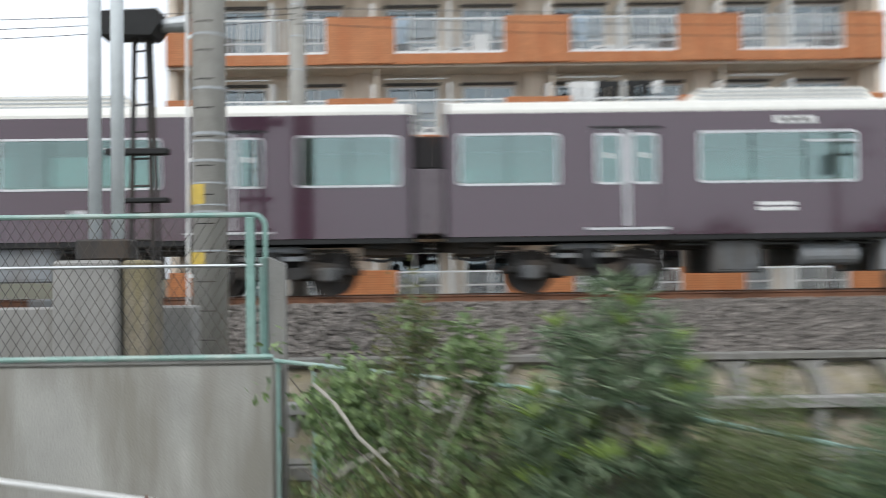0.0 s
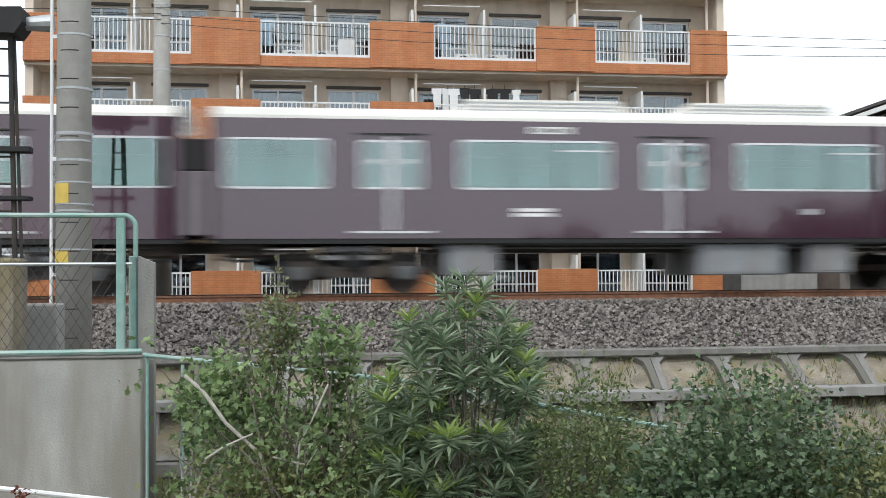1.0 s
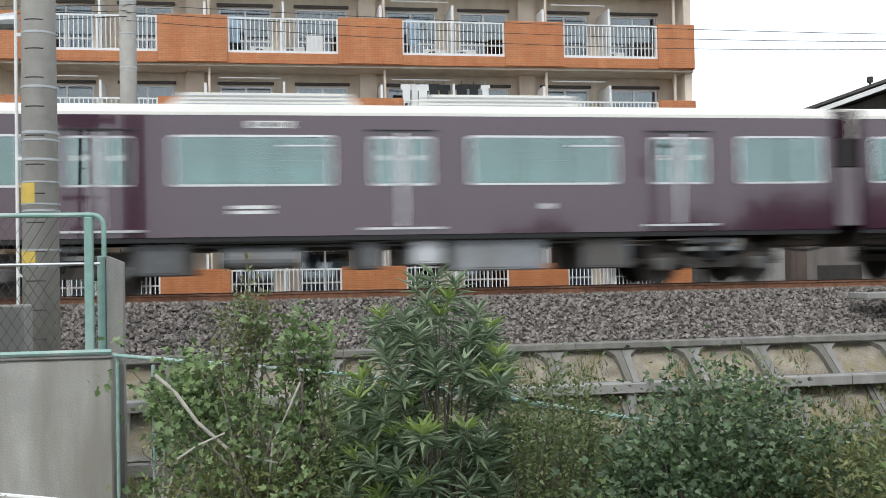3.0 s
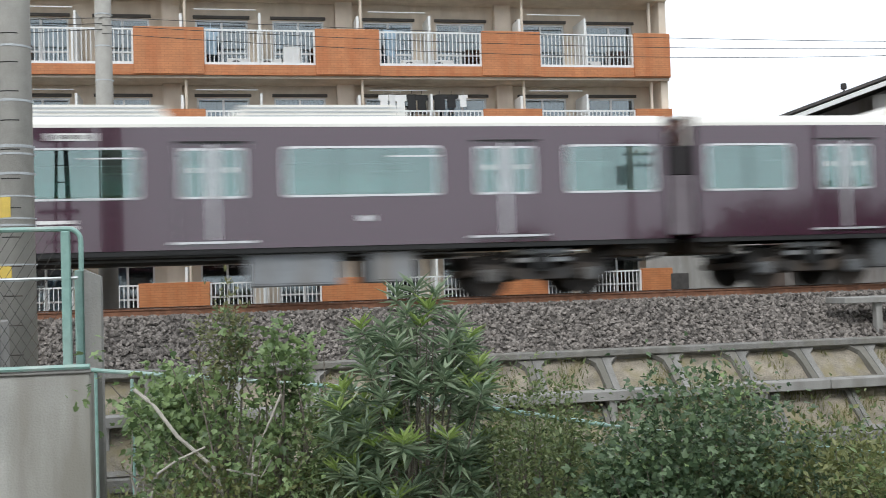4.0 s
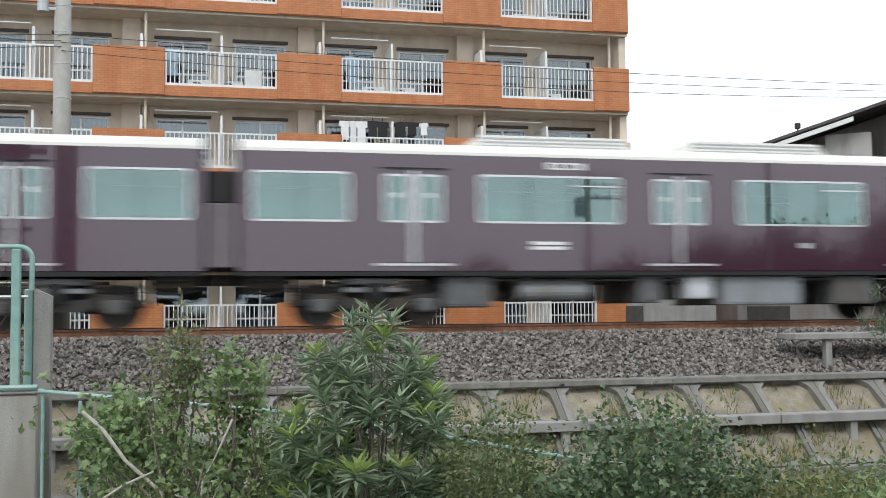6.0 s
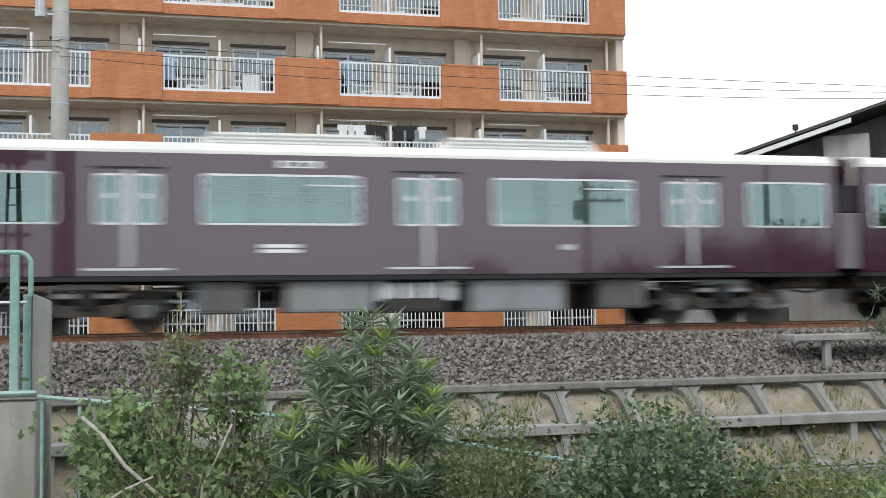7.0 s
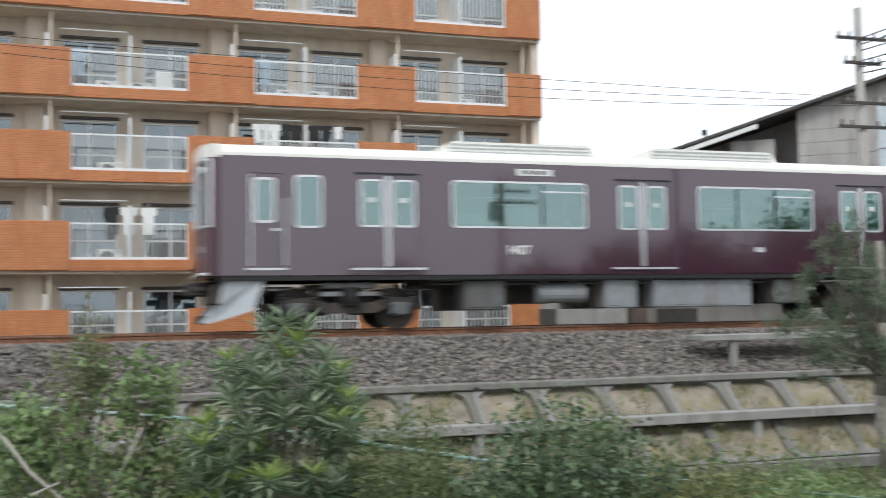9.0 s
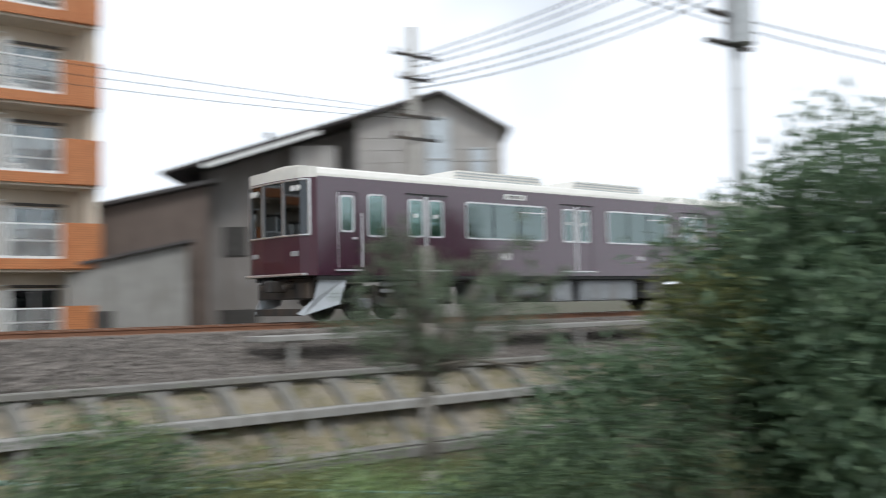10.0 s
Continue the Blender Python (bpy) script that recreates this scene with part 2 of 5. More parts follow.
def pipe(bm, pts, r, seg=7):
    """One continuous bent pipe through the points."""
    pts = [Vector(p) for p in pts]
    rings = []
    for i, p in enumerate(pts):
        d = (pts[min(i + 1, len(pts) - 1)] - pts[max(i - 1, 0)]).normalized()
        u = d.cross(Vector((0, 0, 1)) if abs(d.z) < .95 else Vector((1, 0, 0))).normalized()
        w = u.cross(d)
        rings.append([bm.verts.new(p + r * (math.cos(k * 2 * math.pi / seg) * u + math.sin(k * 2 * math.pi / seg) * w)) for k in range(seg)])
    for s, t in zip(rings, rings[1:]):
        for k in range(seg):
            bm.faces.new((s[k], s[(k + 1) % seg], t[(k + 1) % seg], t[k]))
    bm.faces.new(rings[0][::-1])
    bm.faces.new(rings[-1])


def prism(bm, pts, axis, a, b):
    """Extrude the outline pts (two coordinates each) along an axis from a to b."""
    def place(u, v, w):
        return {"x": (w, u, v), "y": (u, w, v), "z": (u, v, w)}[axis]
    lo, hi = [bm.verts.new(place(u, v, a)) for u, v in pts], [bm.verts.new(place(u, v, b)) for u, v in pts]
    bm.faces.new(lo)
    bm.faces.new(hi[::-1])
    for i in range(len(pts)):
        j = (i + 1) % len(pts)
        bm.faces.new((lo[i], hi[i], hi[j], lo[j]))


def rounded(x0, x1, z0, z1, r, k=4):
    out = []
    for cx, cz, a in ((x1 - r, z1 - r, 0), (x0 + r, z1 - r, 90), (x0 + r, z0 + r, 180), (x1 - r, z0 + r, 270)):
        out += [(cx + r * math.cos(radians(a + 90 * i / k)), cz + r * math.sin(radians(a + 90 * i / k))) for i in range(k + 1)]
    return out


def ring(bm, outer, inner, y0, y1):
    """A flat frame between two outlines of equal length, in the x-z plane, from y0 to y1."""
    n = len(outer)
    vs = [[bm.verts.new((u, y, v)) for u, v in pts] for pts in (outer, inner) for y in (y0, y1)]
    for i in range(n):
        j = (i + 1) % n
        o0, o1, i0, i1 = vs
        for q in ((o0[i], o0[j], i0[j], i0[i]), (o1[i], i1[i], i1[j], o1[j]), (o0[i], o1[i], o1[j], o0[j]), (i0[i], i0[j], i1[j], i1[i])):
            bm.faces.new(q)


def pierced(bm, x0, x1, z0, z1, y0, y1, holes):
    """A wall with rectangular openings (x0, x1, z0, z1) right through it."""
    xs = sorted({x0, x1, *(h[i] for h in holes for i in (0, 1))})
    zs = sorted({z0, z1, *(h[i] for h in holes for i in (2, 3))})
    for a, b in zip(xs, xs[1:]):
        for c, d in zip(zs, zs[1:]):
            if not any(h[0] < (a + b) / 2 < h[1] and h[2] < (c + d) / 2 < h[3] for h in holes):
                box(bm, a, b, y0, y1, c, d)
    bmesh.ops.remove_doubles(bm, verts=bm.verts, dist=1e-5)
    seen, double = {}, []
    for f in bm.faces:
        k = tuple(sorted((round(v.co.x, 4), round(v.co.y, 4), round(v.co.z, 4)) for v in f.verts))
        if k in seen:
            double += [f, seen[k]]
        seen[k] = f
    bmesh.ops.delete(bm, geom=list(set(double)), context="FACES_ONLY")


def finish(name, bm, mat, smooth=False):
    bmesh.ops.recalc_face_normals(bm, faces=bm.faces)
    me = bpy.data.meshes.new(name)
    bm.to_mesh(me)
    bm.free()
    me.materials.append(mat)
    if smooth:
        me.polygons.foreach_set("use_smooth", [True] * len(me.polygons))
    return me


def part(name, bm, mat, parent, label="", smooth=False):
    ob = new(name, finish(name, bm, mat, smooth))
    ob.parent = parent
    return tagged(ob, label)


def share(name, mesh, parent, m=None, label=""):
    ob = new(name, mesh)
    ob.parent = parent
    if m is not None:
        ob.matrix_basis = m
    return tagged(ob, label)


def thing(name, label, category, m=None, group="", kind=""):
    ob = new(name)
    if m is not None:
        ob.matrix_basis = m
    return tagged(ob, label, category, group, kind)


def single(name, bm, mat, label, category, kind="", group="", smooth=False):
    return tagged(new(name, finish(name, bm, mat, smooth)), label, category, group, kind)


def scatter(name, template, faces, mats4, mat):
    """One mesh of many copies of a small template: mats4 is an array of n 4x4 matrices."""
    v = np.array(template, float)
    k = len(v)
    vv = (np.einsum("nij,kj->nki", mats4[:, :3, :3], v) + mats4[:, None, :3, 3]).reshape(-1, 3)
    ff = [tuple(i * k + a for a in f) for i in range(len(mats4)) for f in faces]
    me = bpy.data.meshes.new(name)
    me.from_pydata(vv.tolist(), [], ff)
    me.materials.append(mat)
    return me

# ---- ground, embankment and track ----
PROFILE = [(-400, -1.9), (-6, -1.75), (4, -1.75), (9, -2.1), (13, -2.7), (16.3, -2.88), (16.7, -2.80), (18.3, -1.34), (18.9, -1.2), (24.6, -1.0), (28, -2.6), (400, -2.6), (3000, -2.6)]


def ground_height(y):
    for (a, za), (b, zb) in zip(PROFILE, PROFILE[1:]):
        if a <= y <= b:
            return za + (zb - za) * (y - a) / (b - a)
    return -2.6


def make_ground():
    bm = bmesh.new()
    ys = [-400, -60, -20, -6, -3, 0, 2, 4, 6, 7.5, 9, 11, 13, 15, 16.3, 16.7, 17.2, 17.8, 18.3, 18.9, 22, 24.6, 26, 28, 34, 60, 400, 3000]
    xs = [-3000, -400, -100, -40] + [x * 1.0 for x in range(-25, 61)] + [90, 200, 600, 3000]
    rows = []
    for y in ys:
        rows.append([bm.verts.new((x, y, ground_height(y) + (0.10 * noise.noise((x * 0.45, y * 0.45, 3)) if -8 < y < 16 else 0))) for x in xs])
    for a, b in zip(rows, rows[1:]):
        for i in range(len(xs) - 1):
            bm.faces.new((a[i], a[i + 1], b[i + 1], b[i]))
    single("ground", bm, M_EARTH, "dry grass and bare earth beside the railway bank", "ground", "structure", smooth=True)


make_ground()
X0, X1 = -45, 75


def make_track():
    bm = bmesh.new()
    prism(bm, [(18.25, -1.13), (20.15, -0.29), (20.35, -0.255), (20.70, -0.255), (20.72, -0.3), (22.9, -0.26), (23.4, -0.3), (24.6, -1.0), (24.6, -1.3), (18.25, -1.3)], "x", X0, X1)
    single("ballast_bed", bm, M_BALLASTBED, "bed of crushed brown grey ballast stones under the track", "ballast", "structure")
    rng = np.random.default_rng(5)
    n = 30000
    x = rng.uniform(-14, 36, n)
    f = rng.uniform(0, 1.25, n)
    y = 18.2 + f * 1.9
    z = np.where(f < 1, -1.13 + f * 0.84, -0.28) + rng.uniform(-0.01, 0.03, n)
    tm = np.zeros((n, 4, 4))
    q = rng.normal(size=(n, 3, 3))
    r, _ = np.linalg.qr(q)
    s = rng.uniform(0.03, 0.06, n)[:, None] * rng.uniform(0.7, 1.3, (n, 3))
    tm[:, :3, :3] = r * s[:, None, :]
    tm[:, 0, 3], tm[:, 1, 3], tm[:, 2, 3], tm[:, 3, 3] = x, y, z, 1
    v = [(1, .2, .1), (-.9, .3, -.2), (.1, 1, .2), (-.2, -.9, .1), (.2, .1, 1), (0, -.1, -1)]
    fc = [(0, 2, 4), (2, 1, 4), (1, 3, 4), (3, 0, 4), (2, 0, 5), (1, 2, 5), (3, 1, 5), (0, 3, 5)]
    tagged(new("ballast_stones", scatter("ballast_stones", v, fc, tm, M_BALLAST)), "loose crushed ballast stones in mixed grey and brown", "ballast", kind="stuff")
    for yc in (20.80, 22.30):
        bm = bmesh.new()
        prism(bm, [(yc - .065, -.15), (yc + .065, -.15), (yc + .06, -.135), (yc + .012, -.115), (yc + .012, -.045), (yc + .034, -.03), (yc + .034, -.002), (yc - .034, -.002), (yc - .034, -.03), (yc - .012, -.045), (yc - .012, -.115), (yc - .06, -.135)], "x", X0, X1)
        rail = single("rail", bm, M_RUST, "rust-brown steel rail with a worn bright head", "rail", "structure", "rails of the track")
        bm = bmesh.new()
        box(bm, X0, X1, yc - .028, yc + .028, -.004, 0)
        part("rail_head", bm, M_RAILTOP, rail)
        rail.location.z = -.1
    bm = bmesh.new()
    for i in range(int((X1 - X0) / .62)):
        box(bm, X0 + i * .62, X0 + i * .62 + .22, 20.3, 22.8, -.42, -.255)
    single("sleepers", bm, M_CONCRETE, "grey concrete sleepers half sunk in ballast", "sleeper", "stuff")


make_track()


def make_retaining_grid():
    """Two rows of precast frames on the bank, filled with dry soil, under a coping, with a cable trough between them."""
    grid = thing("retaining_grid", "precast concrete frames holding the railway bank", "retaining wall", kind="structure")
    bm = bmesh.new()
    box(bm, X0, X1, 18.02, 18.30, -1.20, -1.07, 0.02)
    part("coping", bm, M_LATTICE, grid)
    ang = math.atan2(1.28, 1.6)
    w, h = 1.30, .97
    bm = bmesh.new()
    c = .22
    outer = [(-w / 2, 0), (0, 0), (w / 2, 0), (w / 2, h * .5), (w / 2, h), (w / 4, h), (-w / 4, h), (-w / 2, h), (-w / 2, h * .5)]
    a = w / 2 - .12
    inner = [(-a, .05), (0, .05), (a, .05), (a, h * .5), (a - .02, h - .26), (a - c, h - .05), (-a + c, h - .05), (-a + .02, h - .26), (-a, h * .5)]
    ring(bm, outer, inner, -.07, .12)
    top = finish("frame_panel", bm, M_LATTICE)
    for i in range(52):
        x = -11.45 + i * (w + .012)
        share("frame_panel", top, grid, Matrix.Translation((x, 17.45, -1.80)) @ Matrix.Rotation(-(math.pi / 2 - ang), 4, "X"))
    # the lower row is plainer, steeper and wider
    w, h = 1.53, 1.04
    bm = bmesh.new()
    a = w / 2 - .085
    ring(bm, [(-w / 2, 0), (0, 0), (w / 2, 0), (w / 2, h), (0, h), (-w / 2, h)], [(-a, .10), (0, .10), (a, .10), (a, h - .02), (0, h - .02), (-a, h - .02)], -.07, .12)
    low = finish("frame_panel", bm, M_LATTICE)
    ang = math.atan2(.76, .74)
    for i in range(42):
        x = -11.8 + i * (w + .02)
        share("frame_panel", low, grid, Matrix.Translation((x, 16.68, -2.62)) @ Matrix.Rotation(-(math.pi / 2 - ang), 4, "X"))
    bm = bmesh.new()
    box(bm, X0, X1, 16.52, 16.74, -2.82, -2.60, 0.02)
    part("footing", bm, M_LATTICE, grid)

    def soil(y):
        return -2.56 + (y - 16.72) * .97 if y < 17.42 else -1.88 + (y - 17.42) * .80
    bm = bmesh.new()
    xs = [-14 + .25 * k for k in range(240)]
    rows = []
    for f in (0, .1, .2, .3, .4, .467, .55, .65, .75, .85, .93, 1.0):
        y = 16.72 + 1.5 * f
        rows.append([bm.verts.new((x, y, soil(y) + .06 * noise.noise((x * 1.7, f * 6, 1)) + .03 * noise.noise((x * 5, f * 15, 4)))) for x in xs])
    for p, q in zip(rows, rows[1:]):
        for i in range(len(xs) - 1):
            bm.faces.new((p[i], p[i + 1], q[i + 1], q[i]))
    single("bank_soil", bm, M_DRYEARTH, "sandy tan soil with dry grass inside the concrete frames", "soil", "structure", smooth=True)
    trough = thing("cable_trough", "grey concrete cable trough carried on short posts along the bank", "cable trough")
    for i in range(18):
        x = -9.42 + i * 2.8
        bm = bmesh.new()
        box(bm, x + .01, x + 2.79, 17.0, 17.32, -1.88, -1.71, .012)
        part("trough_length", bm, M_CONCRETE, trough)
        bm = bmesh.new()
        box(bm, x + 1.45, x + 1.60, 17.06, 17.24, -2.4, -1.88, .01)
        part("post", bm, M_CONCRETE, trough)
    deck = thing("walkway_deck", "weathered concrete walkway slab on short legs beside the track", "walkway")
    for i in range(10):
        x = 11.4 + i * 3.0
        bm = bmesh.new()
        box(bm, x + .008, x + 2.992, 18.45, 19.15, -.43, -.31, .012)
        part("slab", bm, M_CONCRETE, deck)
        bm = bmesh.new()
        box(bm, x + .72, x + .86, 18.52, 18.66, -1.1, -.43, .01)
        part("leg", bm, M_CONCRETE, deck)
    rng = np.random.default_rng(11)
    n = 26000
    x, f = rng.uniform(-10, 42, n), rng.uniform(0, 1, n) ** 1.3
    keep = np.array([noise.noise((a * 1.3, b * 2.0, 7)) for a, b in zip(x, f)]) > 0.05
    x, f = x[keep], f[keep]
    n = len(x)
    tm = np.zeros((n, 4, 4))
    an, le = rng.uniform(0, 6.28, n), rng.uniform(.07, .24, n)
    tm[:, 0, 0], tm[:, 1, 0], tm[:, 0, 1], tm[:, 1, 1] = np.cos(an) * .5, np.sin(an) * .5, -np.sin(an), np.cos(an)
    tm[:, 2, 2] = le
    tm[:, 0, 2], tm[:, 1, 2] = rng.normal(0, .05, n), rng.normal(0, .05, n)
    tm[:, 0, 3], tm[:, 1, 3], tm[:, 2, 3], tm[:, 3, 3] = x, 16.74 + 1.42 * f, [soil(v) - .02 for v in 16.74 + 1.42 * f], 1
    tagged(new("dry_grass", scatter("dry_grass", [(-.02, 0, 0), (.02, 0, 0), (.004, .02, 1)], [(0, 1, 2)], tm, M_GRASS)), "tufts of dry yellow grass between the bank's concrete frames", "grass", kind="stuff")


make_retaining_grid()

# ---- the train ----
CAR, SIDE = 19.0, 20.16
MID = SIDE + 1.375
SILL, WB, WT, EAVE = 1.0, 1.99, 2.92, 3.33
DOORS = (3.75, 9.5, 15.25)


def car_openings(cab):
    """Openings of one side: (x0, x1, z0, z1, kind)."""
    out = [(c - .66, c + .66, 1.16, 3.02, "door") for c in DOORS]
    out += [(5.12, 8.12, WB, WT, "wide"), (10.88, 13.88, WB, WT, "wide"), (16.55, 18.42, WB, WT, "end")]
    if cab:
        out += [(.98, 1.56, 1.16, 3.0, "crew"), (1.88, 2.38, WB - .03, WT + .03, "small")]
    else:
        out += [(.58, 2.45, WB, WT, "end")]
    return out


def window_unit(car, x0, x1, z0, z1, y, out, panes, sash):
    """Silver frame with rounded corners, panes, and a half-lowered top sash."""
    bm = bmesh.new()
    ring(bm, rounded(x0 - .024, x1 + .024, z0 - .03, z1 + .03, .10), rounded(x0 + .012, x1 - .012, z0 + .012, z1 - .012, .07), y + out * .016, y - out * .03)
    w = part("window", bm, M_SILVER, car)
    step = (x1 - x0) / panes
    for i in range(panes):
        bm = bmesh.new()
        a, b = x0 + i * step, x0 + (i + 1) * step
        box(bm, a + .008, b - .008, y - out * .012 - .003, y - out * .012 + .003, z0 + .01, z1 - .01)
        p = part("pane", bm, M_TRAINGLASS, w)
        p.visible_shadow = False
        if i:
            bm = bmesh.new()
            box(bm, a - .014, a + .014, y - .012, y + .012, z0 + .01, z1 - .01)
            part("mullion", bm, M_BLACK, w)
    if sash:
        bm = bmesh.new()
        box(bm, x1 - step + .02, x1 - .03, y - out * .004 - .012, y - out * .004 + .012, z1 - .19, z1 - .16)
        part("sash_bar", bm, M_SILVER, w)


def bogie(car, x):
    bm = bmesh.new()
    for s in (-1, 1):
        # side frame, dropped in the middle
        prism(bm, [(x - 1.55, .46), (x - 1.35, .64), (x - .75, .66), (x - .5, .56), (x + .5, .56), (x + .75, .66), (x + 1.35, .64), (x + 1.55, .46),
                   (x + 1.3, .44), (x + .8, .46), (x + .5, .34), (x - .5, .34), (x - .8, .46), (x - 1.3, .44)], "y", s * 1.02 - .08, s * 1.02 + .08)
    box(bm, x - .28, x + .28, -1.0, 1.0, .45, .86)
    for k in (-1, 1):
        box(bm, x + k * .55 - .22, x + k * .55 + .22, -.66, .66, .30, .74, .05)
        box(bm, x + k * 1.5 - .06, x + k * 1.5 + .06, -.95, .95, .40, .56, .02)
    b = part("bogie_frame", bm, M_DARKSTEEL, car)
    b.matrix_basis = Matrix.Translation((0, 0, -.1))
    for s in (-1, 1):
        bm = bmesh.new()
        tube(bm, (x - .55, s * 1.1, .90), (x + .55, s * 1.1, .90), .07)
        box(bm, x - .60, x + .60, s * 1.12 - .04, s * 1.12 + .04, .68, .78, .015)
        part("bolster", bm, M_BOX, b)
        bm = bmesh.new()
        for z in (.57, .61, .65):
            tube(bm, (x, s * 1.08, z), (x, s * 1.08, z + .025), .24, seg=16)
        tube(bm, (x, s * 1.08, .5), (x, s * 1.08, .86), .20, seg=16)
        part("air_spring", bm, M_BLACK, b)
        for k in (-1.05, 1.05):
            bm = bmesh.new()
            box(bm, x + k - .20, x + k + .20, s * 1.07 - .10, s * 1.07 + .12, .28, .56, .05)
            tube(bm, (x + k, s * 1.19, .43), (x + k, s * 1.22, .43), .13, seg=14)
            part("axle_box", bm, M_UNDER, b)
            for e in (-.3, .3):
                bm = bmesh.new()
                for i in range(5):
                    tube(bm, (x + k + e, s * 1.07, .50 + i * .07), (x + k + e, s * 1.07, .535 + i * .07), .10, seg=10)
                tube(bm, (x + k + e, s * 1.07, .42), (x + k + e, s * 1.07, .88), .06)
                part("coil_spring", bm, M_DARKSTEEL, b)
    for k in (-1.05, 1.05):
        for s in (-1, 1):
            bm = bmesh.new()
            tube(bm, (x + k, s * .70, .43), (x + k, s * .83, .43), .43, seg=28)
            tube(bm, (x + k, s * .83, .43), (x + k, s * .86, .43), .30, .12, seg=20)
            part("wheel", bm, M_DARKSTEEL, b)
        bm = bmesh.new()
        tube(bm, (x + k, -.7, .43), (x + k, .7, .43), .085, seg=10)
        part("axle", bm, M_DARKSTEEL, b)


def make_car(cab, number, under, tanks=()):
    """One car in its own space: x from its rear coupling, y = 0 its middle, z from the rails."""
    car = thing("train_car", "glossy maroon railway car with an ivory roof and tinted windows" if not cab else "maroon tail car with a driving cab and ivory roof", "train car", group="cars of the train")
    xa, xb = (.40 if cab else .28), CAR - .28
    ops = car_openings(cab)
    holes = [o[:4] for o in ops]
    for s in (-1, 1):
        y = s * 1.375
        bm = bmesh.new()
        pierced(bm, xa, xb, SILL, EAVE, min(y, y - s * .06), max(y, y - s * .06), holes)
        part("side_wall", bm, M_MAROON, car, "glossy maroon side")
        bm = bmesh.new()
        prism(bm, [(s * 1.377, EAVE), (s * 1.37, EAVE + .06), (s * 1.30, EAVE + .18), (s * 1.24, EAVE + .18), (s * 1.24, EAVE)], "x", xa - .01, xb + .01)
        part("roof_edge", bm, M_IVORY, car)
        for x0, x1, z0, z1, kind in ops:
            if kind in ("wide", "end", "small"):
                window_unit(car, x0, x1, z0, z1, y, s, {"wide": 3, "end": 2, "small": 1}[kind], kind == "wide")
            elif kind == "door":
                c = (x0 + x1) / 2
                for side in (-1, 1):
                    a, b = sorted((c + side * .012, c + side * .655))
                    bm = bmesh.new()
                    wz = (WB, WT - .02)
                    wx = (a + .10, b - .10)
                    pierced(bm, a, b, 1.165, 3.015, min(y - s * .05, y - s * .02), max(y - s * .05, y - s * .02), [(*wx, *wz)])
                    d = part("door_leaf", bm, M_MAROON, car)
                    bm = bmesh.new()
                    ring(bm, rounded(wx[0] - .03, wx[1] + .03, wz[0] - .03, wz[1] + .03, .08), rounded(wx[0] + .012, wx[1] - .012, wz[0] + .012, wz[1] - .012, .05), y - s * .012, y - s * .05)
                    part("window_frame", bm, M_SILVER, d)
                    bm = bmesh.new()
                    box(bm, *wx, y - s * .035 - .003, y - s * .035 + .003, *wz)
                    p = part("pane", bm, M_TRAINGLASS, d)
                    p.visible_shadow = False
                    bm = bmesh.new()
                    box(bm, (wx[0] + wx[1]) / 2 - .055, (wx[0] + wx[1]) / 2 + .055, y - s * .029 - .002, y - s * .029 + .002, 2.46, 2.56)
                    part("sticker", bm, M_WHITE, d)
                    bm = bmesh.new()
                    e = c + side * .03
                    box(bm, e - .02, e + .02, y - s * .022 - .006, y - s * .022 + .006, 1.17, 3.0)
                    part("edge_strip", bm, M_SILVER, d)
                bm = bmesh.new()
                box(bm, c - .78, c + .78, min(y, y + s * .05), max(y, y + s * .05), 1.10, 1.145)
                part("door_step", bm, M_SILVER, car)
                bm = bmesh.new()
                box(bm, c - .68, c + .68, min(y, y + s * .02), max(y, y + s * .02), 3.03, 3.06)
                part("rain_strip", bm, M_BLACK, car)
            else:
                bm = bmesh.new()
                wx, wz = (x0 + .11, x1 - .11), (2.06, 2.88)
                pierced(bm, x0 + .01, x1 - .01, 1.17, 2.99, min(y - s * .05, y - s * .02), max(y - s * .05, y - s * .02), [(*wx, *wz)])
                d = part("crew_door", bm, M_MAROON, car)
                bm = bmesh.new()
                ring(bm, rounded(wx[0] - .035, wx[1] + .035, wz[0] - .035, wz[1] + .035, .08), rounded(wx[0] + .012, wx[1] - .012, wz[0] + .012, wz[1] - .012, .05), y - s * .008, y - s * .05)
                part("window_frame", bm, M_SILVER, d)
                bm = bmesh.new()
                box(bm, *wx, y - s * .035 - .003, y - s * .035 + .003, *wz)
                part("pane", bm, M_TRAINGLASS, d).visible_shadow = False
                for hx in (x1 + .10,):
                    bm = bmesh.new()
                    tube(bm, (hx, y + s * .05, 1.2), (hx, y + s * .05, 2.5), .02)
                    for hz in (1.25, 2.45):
                        tube(bm, (hx, y, hz), (hx, y + s * .05, hz), .016)
                    part("grab_rail", bm, M_SILVER, d)
                for hx in (x0 + .02,):
                    bm = bmesh.new()
                    box(bm, hx - .014, hx + .014, y - s * .03 - .012, y - s * .03 + .012, 1.18, 2.98)
                    part("edge_strip", bm, M_SILVER, d)
                bm = bmesh.new()
                box(bm, x1 - .14, x1 - .02, min(y - s * .02, y + s * .02), max(y - s * .02, y + s * .02), 1.86, 1.92)
                part("handle", bm, M_SILVER, d)
                bm = bmesh.new()
                box(bm, x0 - .08, x1 + .12, min(y, y + s * .05), max(y, y + s * .05), 1.10, 1.145)
                part("door_step", bm, M_SILVER, car)
        # plates and numbers on the side
        bm = bmesh.new()
        box(bm, 6.55, 7.35, min(y, y + s * .015), max(y, y + s * .015), 3.08, 3.22)
        sign = part("destination_sign", bm, M_WHITE, car, "white destination panel with dark bars")
